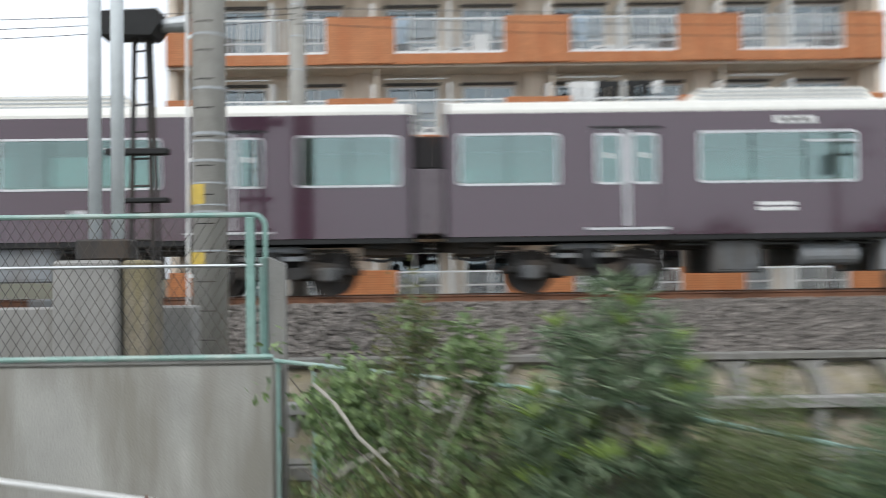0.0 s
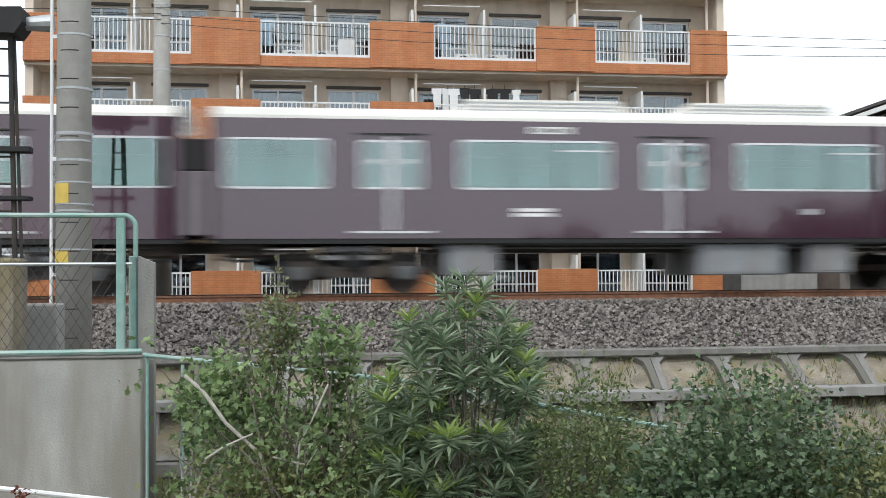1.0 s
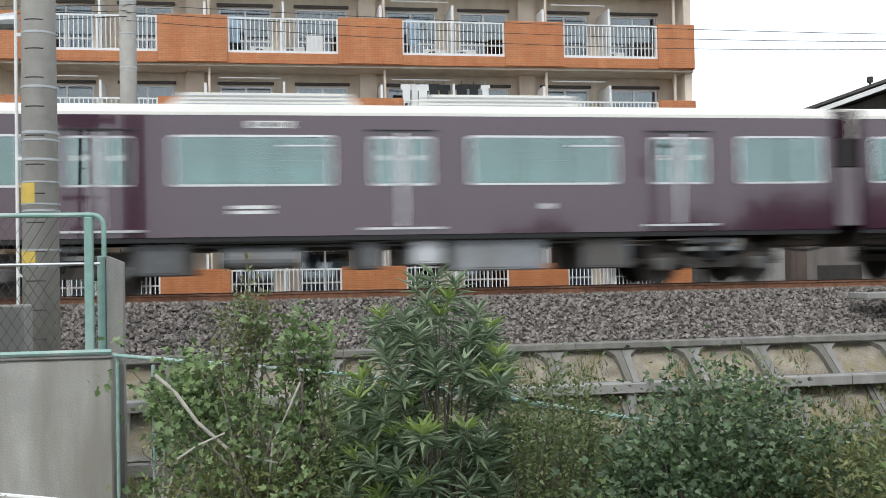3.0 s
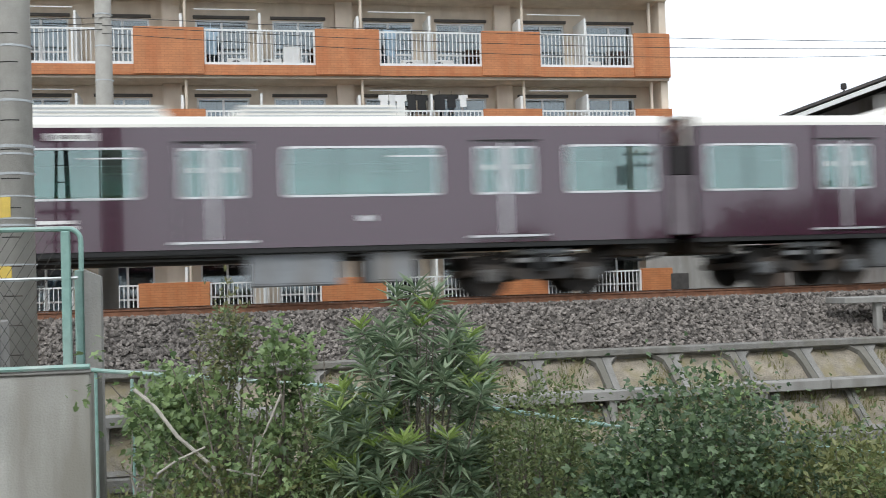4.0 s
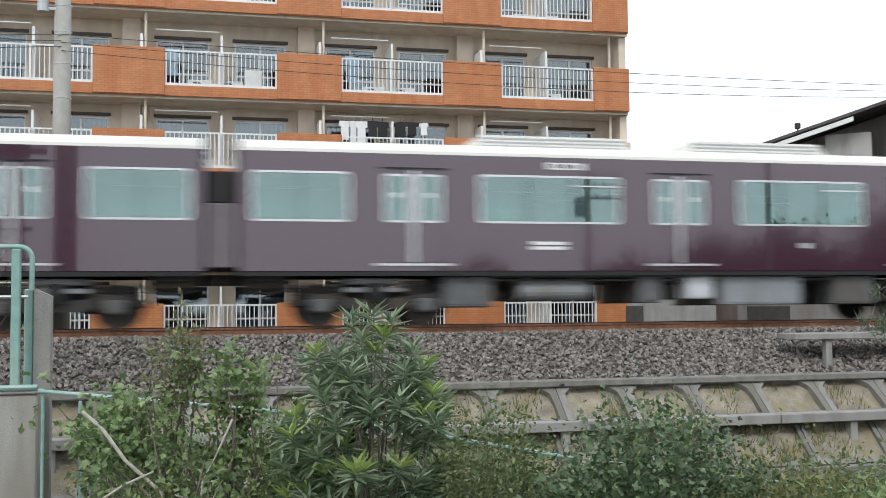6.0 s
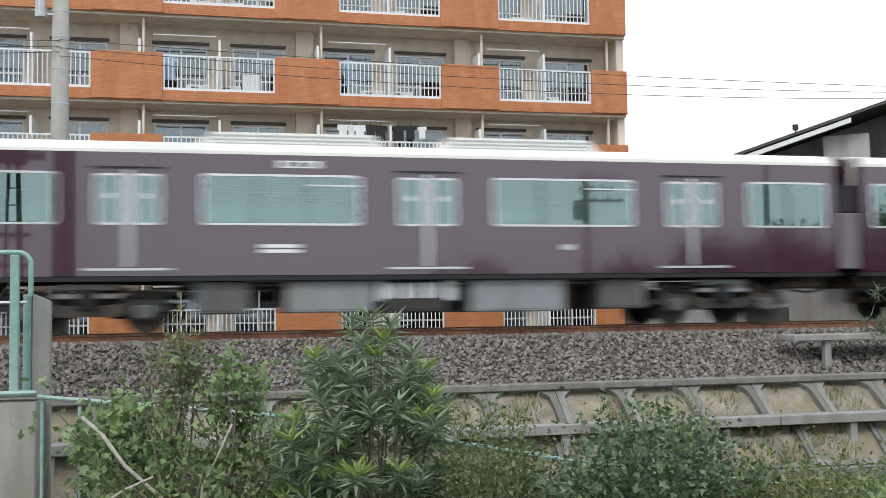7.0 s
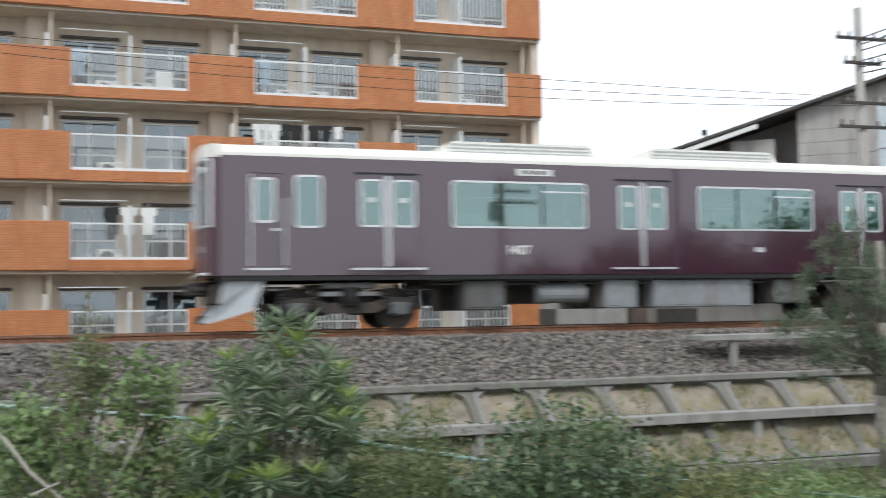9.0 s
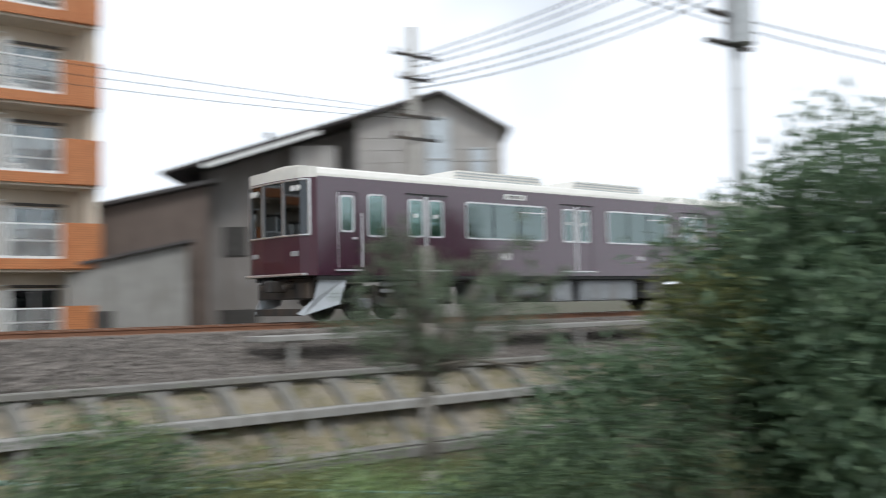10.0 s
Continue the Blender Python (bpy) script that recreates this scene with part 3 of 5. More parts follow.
        for k in range(3):
            bm = bmesh.new()
            box(bm, 6.68 + k * .2, 6.80 + k * .2, min(y + s * .014, y + s * .019), max(y + s * .014, y + s * .019), 3.11, 3.19)
            part("writing", bm, M_DARKSTEEL, sign)
        if number:
            cu = bpy.data.curves.new("number", "FONT")
            cu.body, cu.size, cu.extrude, cu.align_x = number, .27, .004, "CENTER"
            cu.offset = .004
            ob = new("number", cu)
            dg = bpy.context.evaluated_depsgraph_get()
            me = bpy.data.meshes.new_from_object(ob.evaluated_get(dg))
            bpy.data.objects.remove(ob)
            me.materials.clear()
            me.materials.append(M_WHITE)
            share("fleet_number", me, car, pose(6.55, y + s * .006, 1.42, 90, 0, 0 if s < 0 else 180), "white fleet number")
        else:
            for k in range(2):
                bm = bmesh.new()
                box(bm, 6.2, 6.95, min(y, y + s * .008), max(y, y + s * .008), 1.43 + k * .10, 1.495 + k * .10)
                part("fleet_number", bm, M_WHITE, car, "white bars of a fleet number")
        bm = bmesh.new()
        box(bm, 12.3, 12.55, min(y, y + s * .012), max(y, y + s * .012), 1.48, 1.60, .02)
        part("emblem", bm, M_SILVER, car)
        # seats seen through the glass
        for x0, x1 in ((5.0, 8.2), (10.8, 14.0), (16.2, 18.5)) + (() if cab else ((.5, 2.8),)):
            bm = bmesh.new()
            box(bm, x0, x1, min(s * .85, s * 1.28), max(s * .85, s * 1.28), 1.2, 1.6, .03)
            box(bm, x0, x1, min(s * 1.16, s * 1.29), max(s * 1.16, s * 1.29), 1.6, 2.06, .03)
            part("bench_seat", bm, M_SEAT, car)
        for c in DOORS:
            for e in (-.8, .8):
                bm = bmesh.new()
                tube(bm, (c + e, s * .85, 1.2), (c + e, s * .85, 3.2), .017, seg=6)
                part("grab_pole", bm, M_SILVER, car)
    bm = bmesh.new()
    arc = [(1.24, EAVE + .17), (1.0, EAVE + .26), (.6, EAVE + .33), (0, EAVE + .36), (-.6, EAVE + .33), (-1.0, EAVE + .26), (-1.24, EAVE + .17)]
    prism(bm, arc + [(a * .98, z - .06) for a, z in arc[::-1]], "x", xa, xb)
    part("roof", bm, M_IVORY, car, "ivory curved roof")
    bm = bmesh.new()
    box(bm, xa + .05, xb - .05, -1.25, 1.25, EAVE - .10, EAVE - .02)
    part("ceiling_lining", bm, M_WHITE, car)
    bm = bmesh.new()
    box(bm, xa + .02, xb - .02, -1.31, 1.31, SILL + .02, SILL + .16)
    part("floor_pan", bm, M_UNDER, car)
    bm = bmesh.new()
    for s in (-1, 1):
        box(bm, xa, xb, min(s * 1.36, s * 1.28), max(s * 1.36, s * 1.28), SILL - .10, SILL - .003)
    part("sole_bar", bm, M_BLACK, car)
    for a, b in ((4.95, 8.75), (9.75, 13.4)):
        bm = bmesh.new()
        prism(bm, [(a, EAVE + .22), (a + .35, EAVE + .52), (b - .25, EAVE + .52), (b, EAVE + .22)], "y", -.85, .85)
        ac = part("air_conditioner", bm, M_IVORY, car, "ribbed pale rooftop cooling unit")
        bm = bmesh.new()
        for k in (.28, .36, .44):
            box(bm, a + .3, b - .25, -.865, .865, EAVE + k, EAVE + k + .03)
        part("louvre", bm, M_GALV, ac)
    # ends: gangway, coupler
    for x, d in ((xa, -1), (xb, 1)):
        if cab and d < 0:
            continue
        bm = bmesh.new()
        pierced(bm, -1.375, 1.375, SILL, EAVE + .2, 0, .06, [(-.45, .45, 1.16, 3.1)])
        w = part("end_wall", bm, M_MAROON, car)
        w.matrix_basis = Matrix.Translation((x if d < 0 else x - .06, 0, 0)) @ Matrix(((0, 1, 0, 0), (1, 0, 0, 0), (0, 0, 1, 0), (0, 0, 0, 1)))
        bm = bmesh.new()
        for k in range(4):
            box(bm, *sorted((x + d * .002 + d * k * .07, x + d * .055 + d * k * .07)), -.62, .62, 1.12, 2.90, .01)
        box(bm, *sorted((x + d * .001, x + d * .277)), -.58, .58, 1.14, 2.88)
        box(bm, *sorted((x + d * .004, x + d * .276)), -1.31, 1.31, 2.31, 2.92, .02)
        part("gangway_bellows", bm, M_BELLOWS, car, "dark folded gangway between the cars")
        for s in (-1, 1):
            bm = bmesh.new()
            box(bm, *sorted((x + d * .002, x + d * .272)), min(s * 1.22, s * 1.33), max(s * 1.22, s * 1.33), 1.06, 2.30, .02)
            part("safety_hood", bm, M_HOOD, car, "purple grey rubber guard between the cars")
        bm = bmesh.new()
        box(bm, *sorted((x - d * .5, x + d * .27)), -.12, .12, .74, .96, .02)
        part("coupler", bm, M_DARKSTEEL, car)
        for yy in (-1.22, -1.12, 1.15):
            bm = bmesh.new()
            tube(bm, (x + d * .06, yy, 1.2), (x + d * .06, yy, 3.5), .018, seg=6)
            part("end_pipe", bm, M_IVORY, car)
    for x in (3.0, 16.0):
        bogie(car, x)
    # added dark block: darkens the gaps between the boxes and hides what lies beyond
    bm = bmesh.new()
    box(bm, 4.6, 14.4, -.62, .62, .74, .985, .02)
    part("underframe", bm, M_DARKSTEEL, car, "added dark block between the underfloor boxes")
    for a, b in ((xa + .15, 1.35), (CAR - 1.35, xb - .15)):
        bm = bmesh.new()
        box(bm, a, b, -.95, .95, .66, .97, .03)
        box(bm, a + .2, b - .25, -1.15, 1.15, .80, .95, .02)
        part("end_beam", bm, M_DARKSTEEL, car)
        bm = bmesh.new()
        pipe(bm, [(a, -1.05, .62), ((a + b) / 2, -1.08, .56), (b, -1.02, .64)], .03)
        part("brake_hose", bm, M_BLACK, car)
    for a, b, z, mat in under:
        for s in (-1, 1):
            bm = bmesh.new()
            box(bm, a, b, min(s * .55, s * 1.22), max(s * .55, s * 1.22), z - .1, .90, .03)
            u = part("equipment_box", bm, mat, car)
            bm = bmesh.new()
            k = a + .08
            while k + .35 < b:
                box(bm, k, k + .33, min(s * 1.215, s * 1.235), max(s * 1.215, s * 1.235), z - .04, .84, .008)
                k += .42
            part("cover", bm, mat, u)
    for ta, tb in tanks:
        for s in (-1, 1):
            bm = bmesh.new()
            tube(bm, (ta, s * .98, .60), (tb, s * .98, .60), .21, seg=18)
            for e in (ta + .2, tb - .2):
                tube(bm, (e, s * .98, .60), (e + .05, s * .98, .60), .222, seg=18)
                box(bm, e, e + .05, min(s * .75, s * .98), max(s * .75, s * .98), .66, .97)
            part("air_tank", bm, M_BOX, car, "pale grey air tank", smooth=False)
    for s in (-1, 1):
        for k, (z, rr) in enumerate(((.90, .03), (.82, .022))):
            bm = bmesh.new()
            pipe(bm, [(4.7, s * (1.12 - .1 * k), z), (9.4, s * (1.12 - .1 * k), z - .01), (14.3, s * (1.12 - .1 * k), z)], rr)
            part("brake_pipe", bm, M_UNDER, car)
    return car


def make_cab(car):
    """The flat cab front with its three tall windows, lamps, and the plough below."""
    bm = bmesh.new()
    prof = [(-1.375, .40), (-1.30, .22), (-1.05, .12), (-.45, .06), (.45, .06), (1.05, .12), (1.30, .22), (1.375, .40)]
    inner = [(-1.30, .42), (-1.24, .29), (-1.0, .20), (-.45, .14), (.45, .14), (1.0, .20), (1.24, .29), (1.30, .42)]
    lev = [SILL, 1.95, 3.24, EAVE + .19]

    def band(i, z0, z1):
        q = [(prof[i][1], prof[i][0]), (prof[i + 1][1], prof[i + 1][0]), (inner[i + 1][1], inner[i + 1][0]), (inner[i][1], inner[i][0])]
        prism(bm, q, "z", z0, z1)
    for i in range(7):
        band(i, lev[0], lev[1])
        if i in (0, 6):
            band(i, lev[1], lev[2])
        band(i, lev[2], EAVE - .04)
    bmesh.ops.remove_doubles(bm, verts=bm.verts, dist=1e-4)
    part("cab_front", bm, M_CABPAINT, car, "glossy maroon cab front")
    bm = bmesh.new()
    for i in range(7):
        q = [(prof[i][1] - .004, prof[i][0]), (prof[i + 1][1] - .004, prof[i + 1][0]), (inner[i + 1][1], inner[i + 1][0]), (inner[i][1], inner[i][0])]
        prism(bm, q, "z", EAVE - .04, EAVE + .18)
    prism(bm, [(x, y) for y, x in prof], "z", EAVE + .17, EAVE + .22)
    part("cab_brow", bm, M_IVORY, car)
    for i, (a, b) in enumerate(((1, 3), (3, 4), (4, 6))):
        p0, p1 = prof[a], prof[b]
        for j in range(a, b):
            bm = bmesh.new()
            q = [(prof[j][1] + .02, prof[j][0]), (prof[j + 1][1] + .02, prof[j + 1][0]), (prof[j + 1][1] + .028, prof[j + 1][0]), (prof[j][1] + .028, prof[j][0])]
            prism(bm, q, "z", 1.95, 3.24)
            part("cab_window", bm, M_CABGLASS, car, "dark cab glass")
        bm = bmesh.new()
        for yy, xx in (p0, p1):
            box(bm, xx - .02, xx + .05, yy - .018, yy + .018, 1.94, 3.26)
        for z in (1.95, 3.25):
            pts = prof[a:b + 1]
            for (ya, xa_), (yb, xb_) in zip(pts, pts[1:]):
                tube(bm, (xa_ - .003, ya, z), (xb_ - .003, yb, z), .024, seg=6)
        part("cab_window_frame", bm, M_SILVER, car)
    for s in (-1, 1):
        for k in (.0, .2):
            bm = bmesh.new()
            tube(bm, (.085 + .04 * (.2 - k), s * (1.0 - k), 3.06), (.2, s * (1.0 - k), 3.06), .075, seg=14)
            part("headlamp", bm, M_WHITE, car, "white round headlamp behind the glass")
        bm = bmesh.new()
        box(bm, .085, .16, min(s * .70, s * 1.0), max(s * .70, s * 1.0), 1.46, 1.58, .01)
        part("tail_lamp", bm, M_GALV, car)
    bm = bmesh.new()
    box(bm, .03, .3, -1.25, 1.25, 1.0, 1.06, .01)
    part("buffer_step", bm, M_SILVER, car)
    for s in (-1, 1):
        bm = bmesh.new()
        vs = [(.50, s * 1.30, .98), (1.28, s * 1.32, .98), (1.06, s * 1.30, .32), (.20, s * 1.05, .07), (.10, s * .95, .11), (.40, s * 1.2, .44)]
        a = [bm.verts.new(v) for v in vs]
        b = [bm.verts.new((x, y - s * .03, z)) for x, y, z in vs]
        bm.faces.new(a)
        bm.faces.new(b[::-1])
        for i in range(6):
            j = (i + 1) % 6
            bm.faces.new((a[i], b[i], b[j], a[j]))
        part("snow_plough", bm, M_SKIRT, car, "pale grey plough plate")
    bm = bmesh.new()
    box(bm, -.15, .6, -.14, .14, .62, .90, .03)
    tube(bm, (.0, -.5, .75), (.5, -.5, .75), .06)
    tube(bm, (.0, .5, .75), (.5, .5, .75), .06)
    box(bm, .3, .5, -1.1, 1.1, .45, .85, .03)
    box(bm, .14, .20, -.97, .97, .06, .23, .01)
    part("coupler", bm, M_DARKSTEEL, car)
    # bulkhead coloured dark for the unlit inside of the cab
    bm = bmesh.new()
    box(bm, 1.9, 1.96, -1.28, 1.28, 1.16, EAVE - .1)
    part("cab_bulkhead", bm, M_ROOMDARK, car)


# the boxes under each kind of car: from, to, lower edge, paint; and its air tanks
SPARSE = [(4.85, 5.85, .36, M_BOX), (10.1, 11.9, .34, M_BOX), (12.5, 13.4, .36, M_BOX)]
MOTOR = [(4.95, 6.0, .36, M_UNDER), (6.7, 8.4, .36, M_BOX), (8.5, 10.1, .56, M_PALEBOX), (8.6, 9.9, .34, M_DARKSTEEL), (10.4, 12.4, .33, M_BOX), (13.2, 14.2, .36, M_UNDER)]
MIXED = [(4.4, 5.4, .36, M_UNDER), (8.6, 9.1, .42, M_UNDER), (9.7, 10.3, .50, M_PALEBOX), (10.5, 12.4, .36, M_BOX), (13.2, 14.2, .36, M_UNDER)]
TRAILER = [(5.4, 6.3, .36, M_UNDER), (8.6, 9.4, .36, M_BOX), (9.8, 12.3, .36, M_BOX), (12.9, 13.8, .42, M_UNDER)]
tail = make_car(True, "1407", TRAILER, ((7.1, 8.2),))
make_cab(tail)
motor = make_car(False, "", MOTOR)
mixed = make_car(False, "", MIXED, ((6.0, 7.5),))
sparse = make_car(False, "", SPARSE)
trailer = make_car(False, "", TRAILER, ((7.1, 8.2),))
cars = [tail, motor, mixed, sparse, copy_thing(mixed, Matrix()), copy_thing(motor, Matrix()), copy_thing(sparse, Matrix()), trailer]

# ---- the apartment block ----
FRONT, BASE = 33.2, -2.6
FLOORS = {-3: -.98, -2: 1.70, -1: 4.44, 0: 7.02, 1: 9.78, 2: 12.54, 3: 15.30, 4: 18.06}
LEFT, RIGHT = -8.4, 14.35
RAILS = ((-6.85, -3.35), (-1.2, 2.28), (4.35, 7.75), (9.75, 13.05))


def make_apartments():
    b = thing("apartment_building", "beige apartment block with orange tiled balconies", "building")
    back = FRONT + 1.35
    floors = [FLOORS[k] for k in range(-3, 4)]
    holes = []
    for z in floors:
        for x0, x1 in RAILS:
            for c in (-.95, 1.0):
                m = (x0 + x1) / 2 + c * 1.28
                holes.append((m - .85, m + .85, z + .08, z + 2.02))
    bm = bmesh.new()
    pierced(bm, LEFT, RIGHT, BASE, floors[-1] + 2.76, back, back + .2, holes)
    part("wall", bm, M_BEIGE, b)
    bm = bmesh.new()
    box(bm, LEFT, LEFT + .2, back + .2, back + 9, BASE, floors[-1] + 2.76)
    box(bm, RIGHT - .2, RIGHT, back + .2, back + 9, BASE, floors[-1] + 2.76)
    box(bm, LEFT, RIGHT, back + 9, back + 9.2, BASE, floors[-1] + 2.76)
    part("wall", bm, M_BEIGE, b)
    bm = bmesh.new()
    box(bm, LEFT - .1, RIGHT + .1, FRONT - .1, back + 9.3, floors[-1] + 2.76, floors[-1] + 3.0)
    part("roof", bm, M_CONCRETE, b)
    for x in (LEFT, RIGHT - .25):
        bm = bmesh.new()
        box(bm, x, x + .25, FRONT + .25, back - .003, BASE, floors[-1] + 2.75)
        part("side_fin", bm, M_BEIGE, b)
    panel_x = [(LEFT, RAILS[0][0]), (RAILS[0][1], RAILS[1][0]), (RAILS[1][1], RAILS[2][0]), (RAILS[2][1], RAILS[3][0]), (RAILS[3][1], RIGHT)]
    made = {}
    bm = bmesh.new()
    box(bm, -.013, .013, -.014, .014, 0, 1.02)
    bar = finish("baluster", bm, M_RAILWHITE)
    bm = bmesh.new()
    box(bm, -.03, .03, -.019, .019, 0, 1.02)
    post = finish("baluster", bm, M_RAILWHITE)
    for fi, z in enumerate(floors):
        head = FLOORS[fi - 2] - .162
        bm = bmesh.new()
        box(bm, LEFT + .002, RIGHT - .002, FRONT + .10, back - .004, z - .16, z)
        part("balcony_slab", bm, M_BEIGE, b)
        bm = bmesh.new()
        box(bm, LEFT, RIGHT, FRONT, FRONT + .10, z - .02, z + .26, .008)
        part("slab_edge", bm, M_ORANGE, b, "orange tiled slab edge")
        bm = bmesh.new()
        box(bm, LEFT + .003, RIGHT - .003, FRONT - .012, FRONT + .05, z - .08, z - .022, .006)
        part("drip_edge", bm, M_ORANGE, b)
        for x0, x1 in panel_x:
            bm = bmesh.new()
            box(bm, x0 + .002, x1 - .002, FRONT - .045, FRONT + .14, z - .055, z + 1.43, .012)
            part("balcony_panel", bm, M_ORANGE, b, "orange tiled balcony panel")
        for x0, x1 in RAILS:
            key = round(x1 - x0, 3)
            if key not in made:
                w = x1 - x0
                bm = bmesh.new()
                ring(bm, [(0, 0), (w, 0), (w, 1.13), (0, 1.13)], [(.06, .085), (w - .06, .085), (w - .06, 1.08), (.06, 1.08)], .035, .075)
                made[key] = finish("railing", bm, M_RAILWHITE)
            r = share("railing", made[key], b, Matrix.Translation((x0, FRONT, z + .26)), "white railing with upright bars")
            n = int((x1 - x0) / .135)
            for i in range(1, n):
                share("baluster", post if i == n // 2 else bar, r, Matrix.Translation((.03 + (x1 - x0 - .06) * i / n, .055, .08)))
        # screens between flats, pillars and downpipes
        for x0, x1 in RAILS:
            m = (x0 + x1) / 2
            bm = bmesh.new()
            box(bm, m - .035, m + .035, FRONT + .15, back - .006, z + .05, z + 1.95)
            part("partition", bm, M_WHITE, b, "white partition board")
        for x0, x1 in panel_x[1:-1]:
            m = (x0 + x1) / 2
            bm = bmesh.new()
            box(bm, m - .28, m + .28, back - .35, back - .004, z + .002, head)
            part("pillar", bm, M_BEIGE, b)
            bm = bmesh.new()
            box(bm, m + .32, m + .40, FRONT + .16, back - .36, z + .05, z + 1.9)
            part("partition", bm, M_WHITE, b)
            bm = bmesh.new()
            pipe(bm, [(m + .48, FRONT + .30, z + .02), (m + .48, FRONT + .30, head - .01)], .045)
            part("downpipe", bm, M_BEIGE, b)
        bm = bmesh.new()
        pipe(bm, [(RIGHT - .55, FRONT + .4, z + .02), (RIGHT - .55, FRONT + .4, head - .01)], .05)
        part("downpipe", bm, M_BEIGE, b)
        for x0, x1 in RAILS:
            if (fi * 3 + int(x0 * 2)) % 3 == 0:
                continue
            bm = bmesh.new()
            tube(bm, (x0 - .3, FRONT + .36, z + 2.1), ((x0 + x1) / 2 - .1, FRONT + .36, z + 2.1), .02)
            part("clothes_rail", bm, M_RAILWHITE, b)
    # sliding windows
    rng = random.Random(4)
    bm = bmesh.new()
    w, h = 1.7, 1.94
    pierced(bm, 0, w, 0, h, 0, .06, [(x0, x1, z0, z1) for x0, x1 in ((.06, w / 2 - .035), (w / 2 + .035, w - .06)) for z0, z1 in ((.06, h * .42), (h * .42 + .06, h - .06))])
    fr = finish("window_frame", bm, M_FRAMEMETAL)
    bm = bmesh.new()
    box(bm, 0, w / 2 - .05, 0, .006, 0, h - .1)
    pn = finish("pane", bm, M_FLATGLASS)
    bm = bmesh.new()
    n = 10
    for i in range(n):
        x0, x1 = i / n * .8, (i + 1) / n * .8
        a = [bm.verts.new(v) for v in ((x0, .03 * (i % 2), 0), (x1, .03 * ((i + 1) % 2), 0), (x1, .03 * ((i + 1) % 2), h - .1), (x0, .03 * (i % 2), h - .1))]
        bm.faces.new(a)
    cu = finish("curtain", bm, M_CURTAIN)
    # a dark panel behind each window paints the room's unlit depth
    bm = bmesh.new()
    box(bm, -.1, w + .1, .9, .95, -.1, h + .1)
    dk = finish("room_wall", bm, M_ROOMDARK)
    # a thin dark strip added along the top of each window
    bm = bmesh.new()
    box(bm, -.06, w + .06, -.07, 0, h + .02, h + .12, .008)
    lintel = finish("shutter_box", bm, M_HEADSTRIP)
    for x0, x1, z0, z1 in holes:
        share("shutter_box", lintel, b, Matrix.Translation((x0, back - .003, z0)))
        f = share("window", fr, b, Matrix.Translation((x0, back + .05, z0)))
        for k in (0, 1):
            p = share("pane", pn, f, Matrix.Translation((.05 + k * (w / 2 - .02), .03, .05)))
            p.visible_shadow = False
            if rng.random() < .55:
                share("curtain", cu, f, Matrix.Translation((.04 + k * (w / 2 - .03), .14, .05 - .35 * (rng.random() < .3))))
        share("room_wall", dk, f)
    return b


make_apartments()


def balcony_things():
    """What stands and hangs on the balconies."""
    rng = random.Random(9)

    def cooler(x, z):
        t = thing("outdoor_cooler", "white outdoor air-conditioner unit on a balcony floor", "air conditioner", Matrix.Translation((x, FRONT + .75, z)), "coolers on the balconies")
        bm = bmesh.new()
        box(bm, -.38, .38, 0, .28, .06, .62, .02)
        part("case", bm, M_WHITE, t)
        bm = bmesh.new()
        tube(bm, (-.1, -.012, .34), (-.1, .0, .34), .22, seg=20)
        part("fan_grille", bm, M_UNDER, t)
        for k in (-.3, .3):
            bm = bmesh.new()
            box(bm, k - .04, k + .04, 0, .28, 0, .06)
            part("foot", bm, M_BLACK, t)
    for k in (-2, -1, 0, 1):
        z = FLOORS[k]
        for x0, x1 in RAILS:
            for s in (-.55, .42):
                if rng.random() < .55:
                    cooler((x0 + x1) / 2 + s + rng.uniform(-.15, .1), z)
    t = thing("washing_machine", "white washing machine on a balcony", "washing machine", Matrix.Translation((1.55, FRONT + .35, 7.02)))
    bm = bmesh.new()
    box(bm, -.28, .28, 0, .5, 0, .92, .03)
    part("case", bm, M_WHITE, t)
    bm = bmesh.new()
    box(bm, -.25, .25, .03, .45, .92, .98, .02)
    part("lid", bm, M_GALV, t)
    t = thing("washing_machine", "white washing machine on a balcony", "washing machine", Matrix.Translation((6.9, FRONT + .35, FLOORS[-2])))
    bm = bmesh.new()
    box(bm, -.26, .26, 0, .5, 0, .88, .03)
    part("case", bm, M_WHITE, t)

    def garment(x, z, w, h, mat, label):
        bm = bmesh.new()
        out = [(-.5, 0), (.5, 0), (.52, -.28), (.34, -.30), (.36, -1), (-.36, -1), (-.34, -.30), (-.52, -.28)]
        prism(bm, [(u * w, v * h) for u, v in out], "y", -.02, .02)
        tube(bm, (0, 0, 0), (0, 0, .14), .008, seg=5)
        g = single("hanging_garment", bm, mat, label, "laundry", group="washing on the line")
        g.matrix_basis = pose(x, FRONT + .36, z, 0, 0, rng.uniform(-28, 28))
    z = FLOORS[-1] + 1.95
    for x, w, h, m in ((4.5, .36, .62, 0), (4.78, .3, .7, 0), (5.05, .38, .72, 0), (5.42, .4, .60, 1), (5.75, .42, .62, 1), (6.35, .5, .5, 1), (6.75, .4, .42, 1), (7.15, .3, .4, 0)):
        garment(x, z, w, h, (M_WHITE, M_BLACK)[m], ("white shirt hung out to dry", "black shirt hung out to dry")[m])
    for x, k, m in ((-1.0, 0, M_BLUECLOTH), (4.75, 0, M_BLUECLOTH), (0.0, -2, M_BLACK), (.5, -2, M_WHITE), (9.9, -2, M_WHITE), (1.1, -2, M_WHITE)):
        garment(x, FLOORS[k] + (1.9 if m is not M_BLUECLOTH else 1.5), .5, .85, m, "cloth hung out to dry on a balcony")


balcony_things()

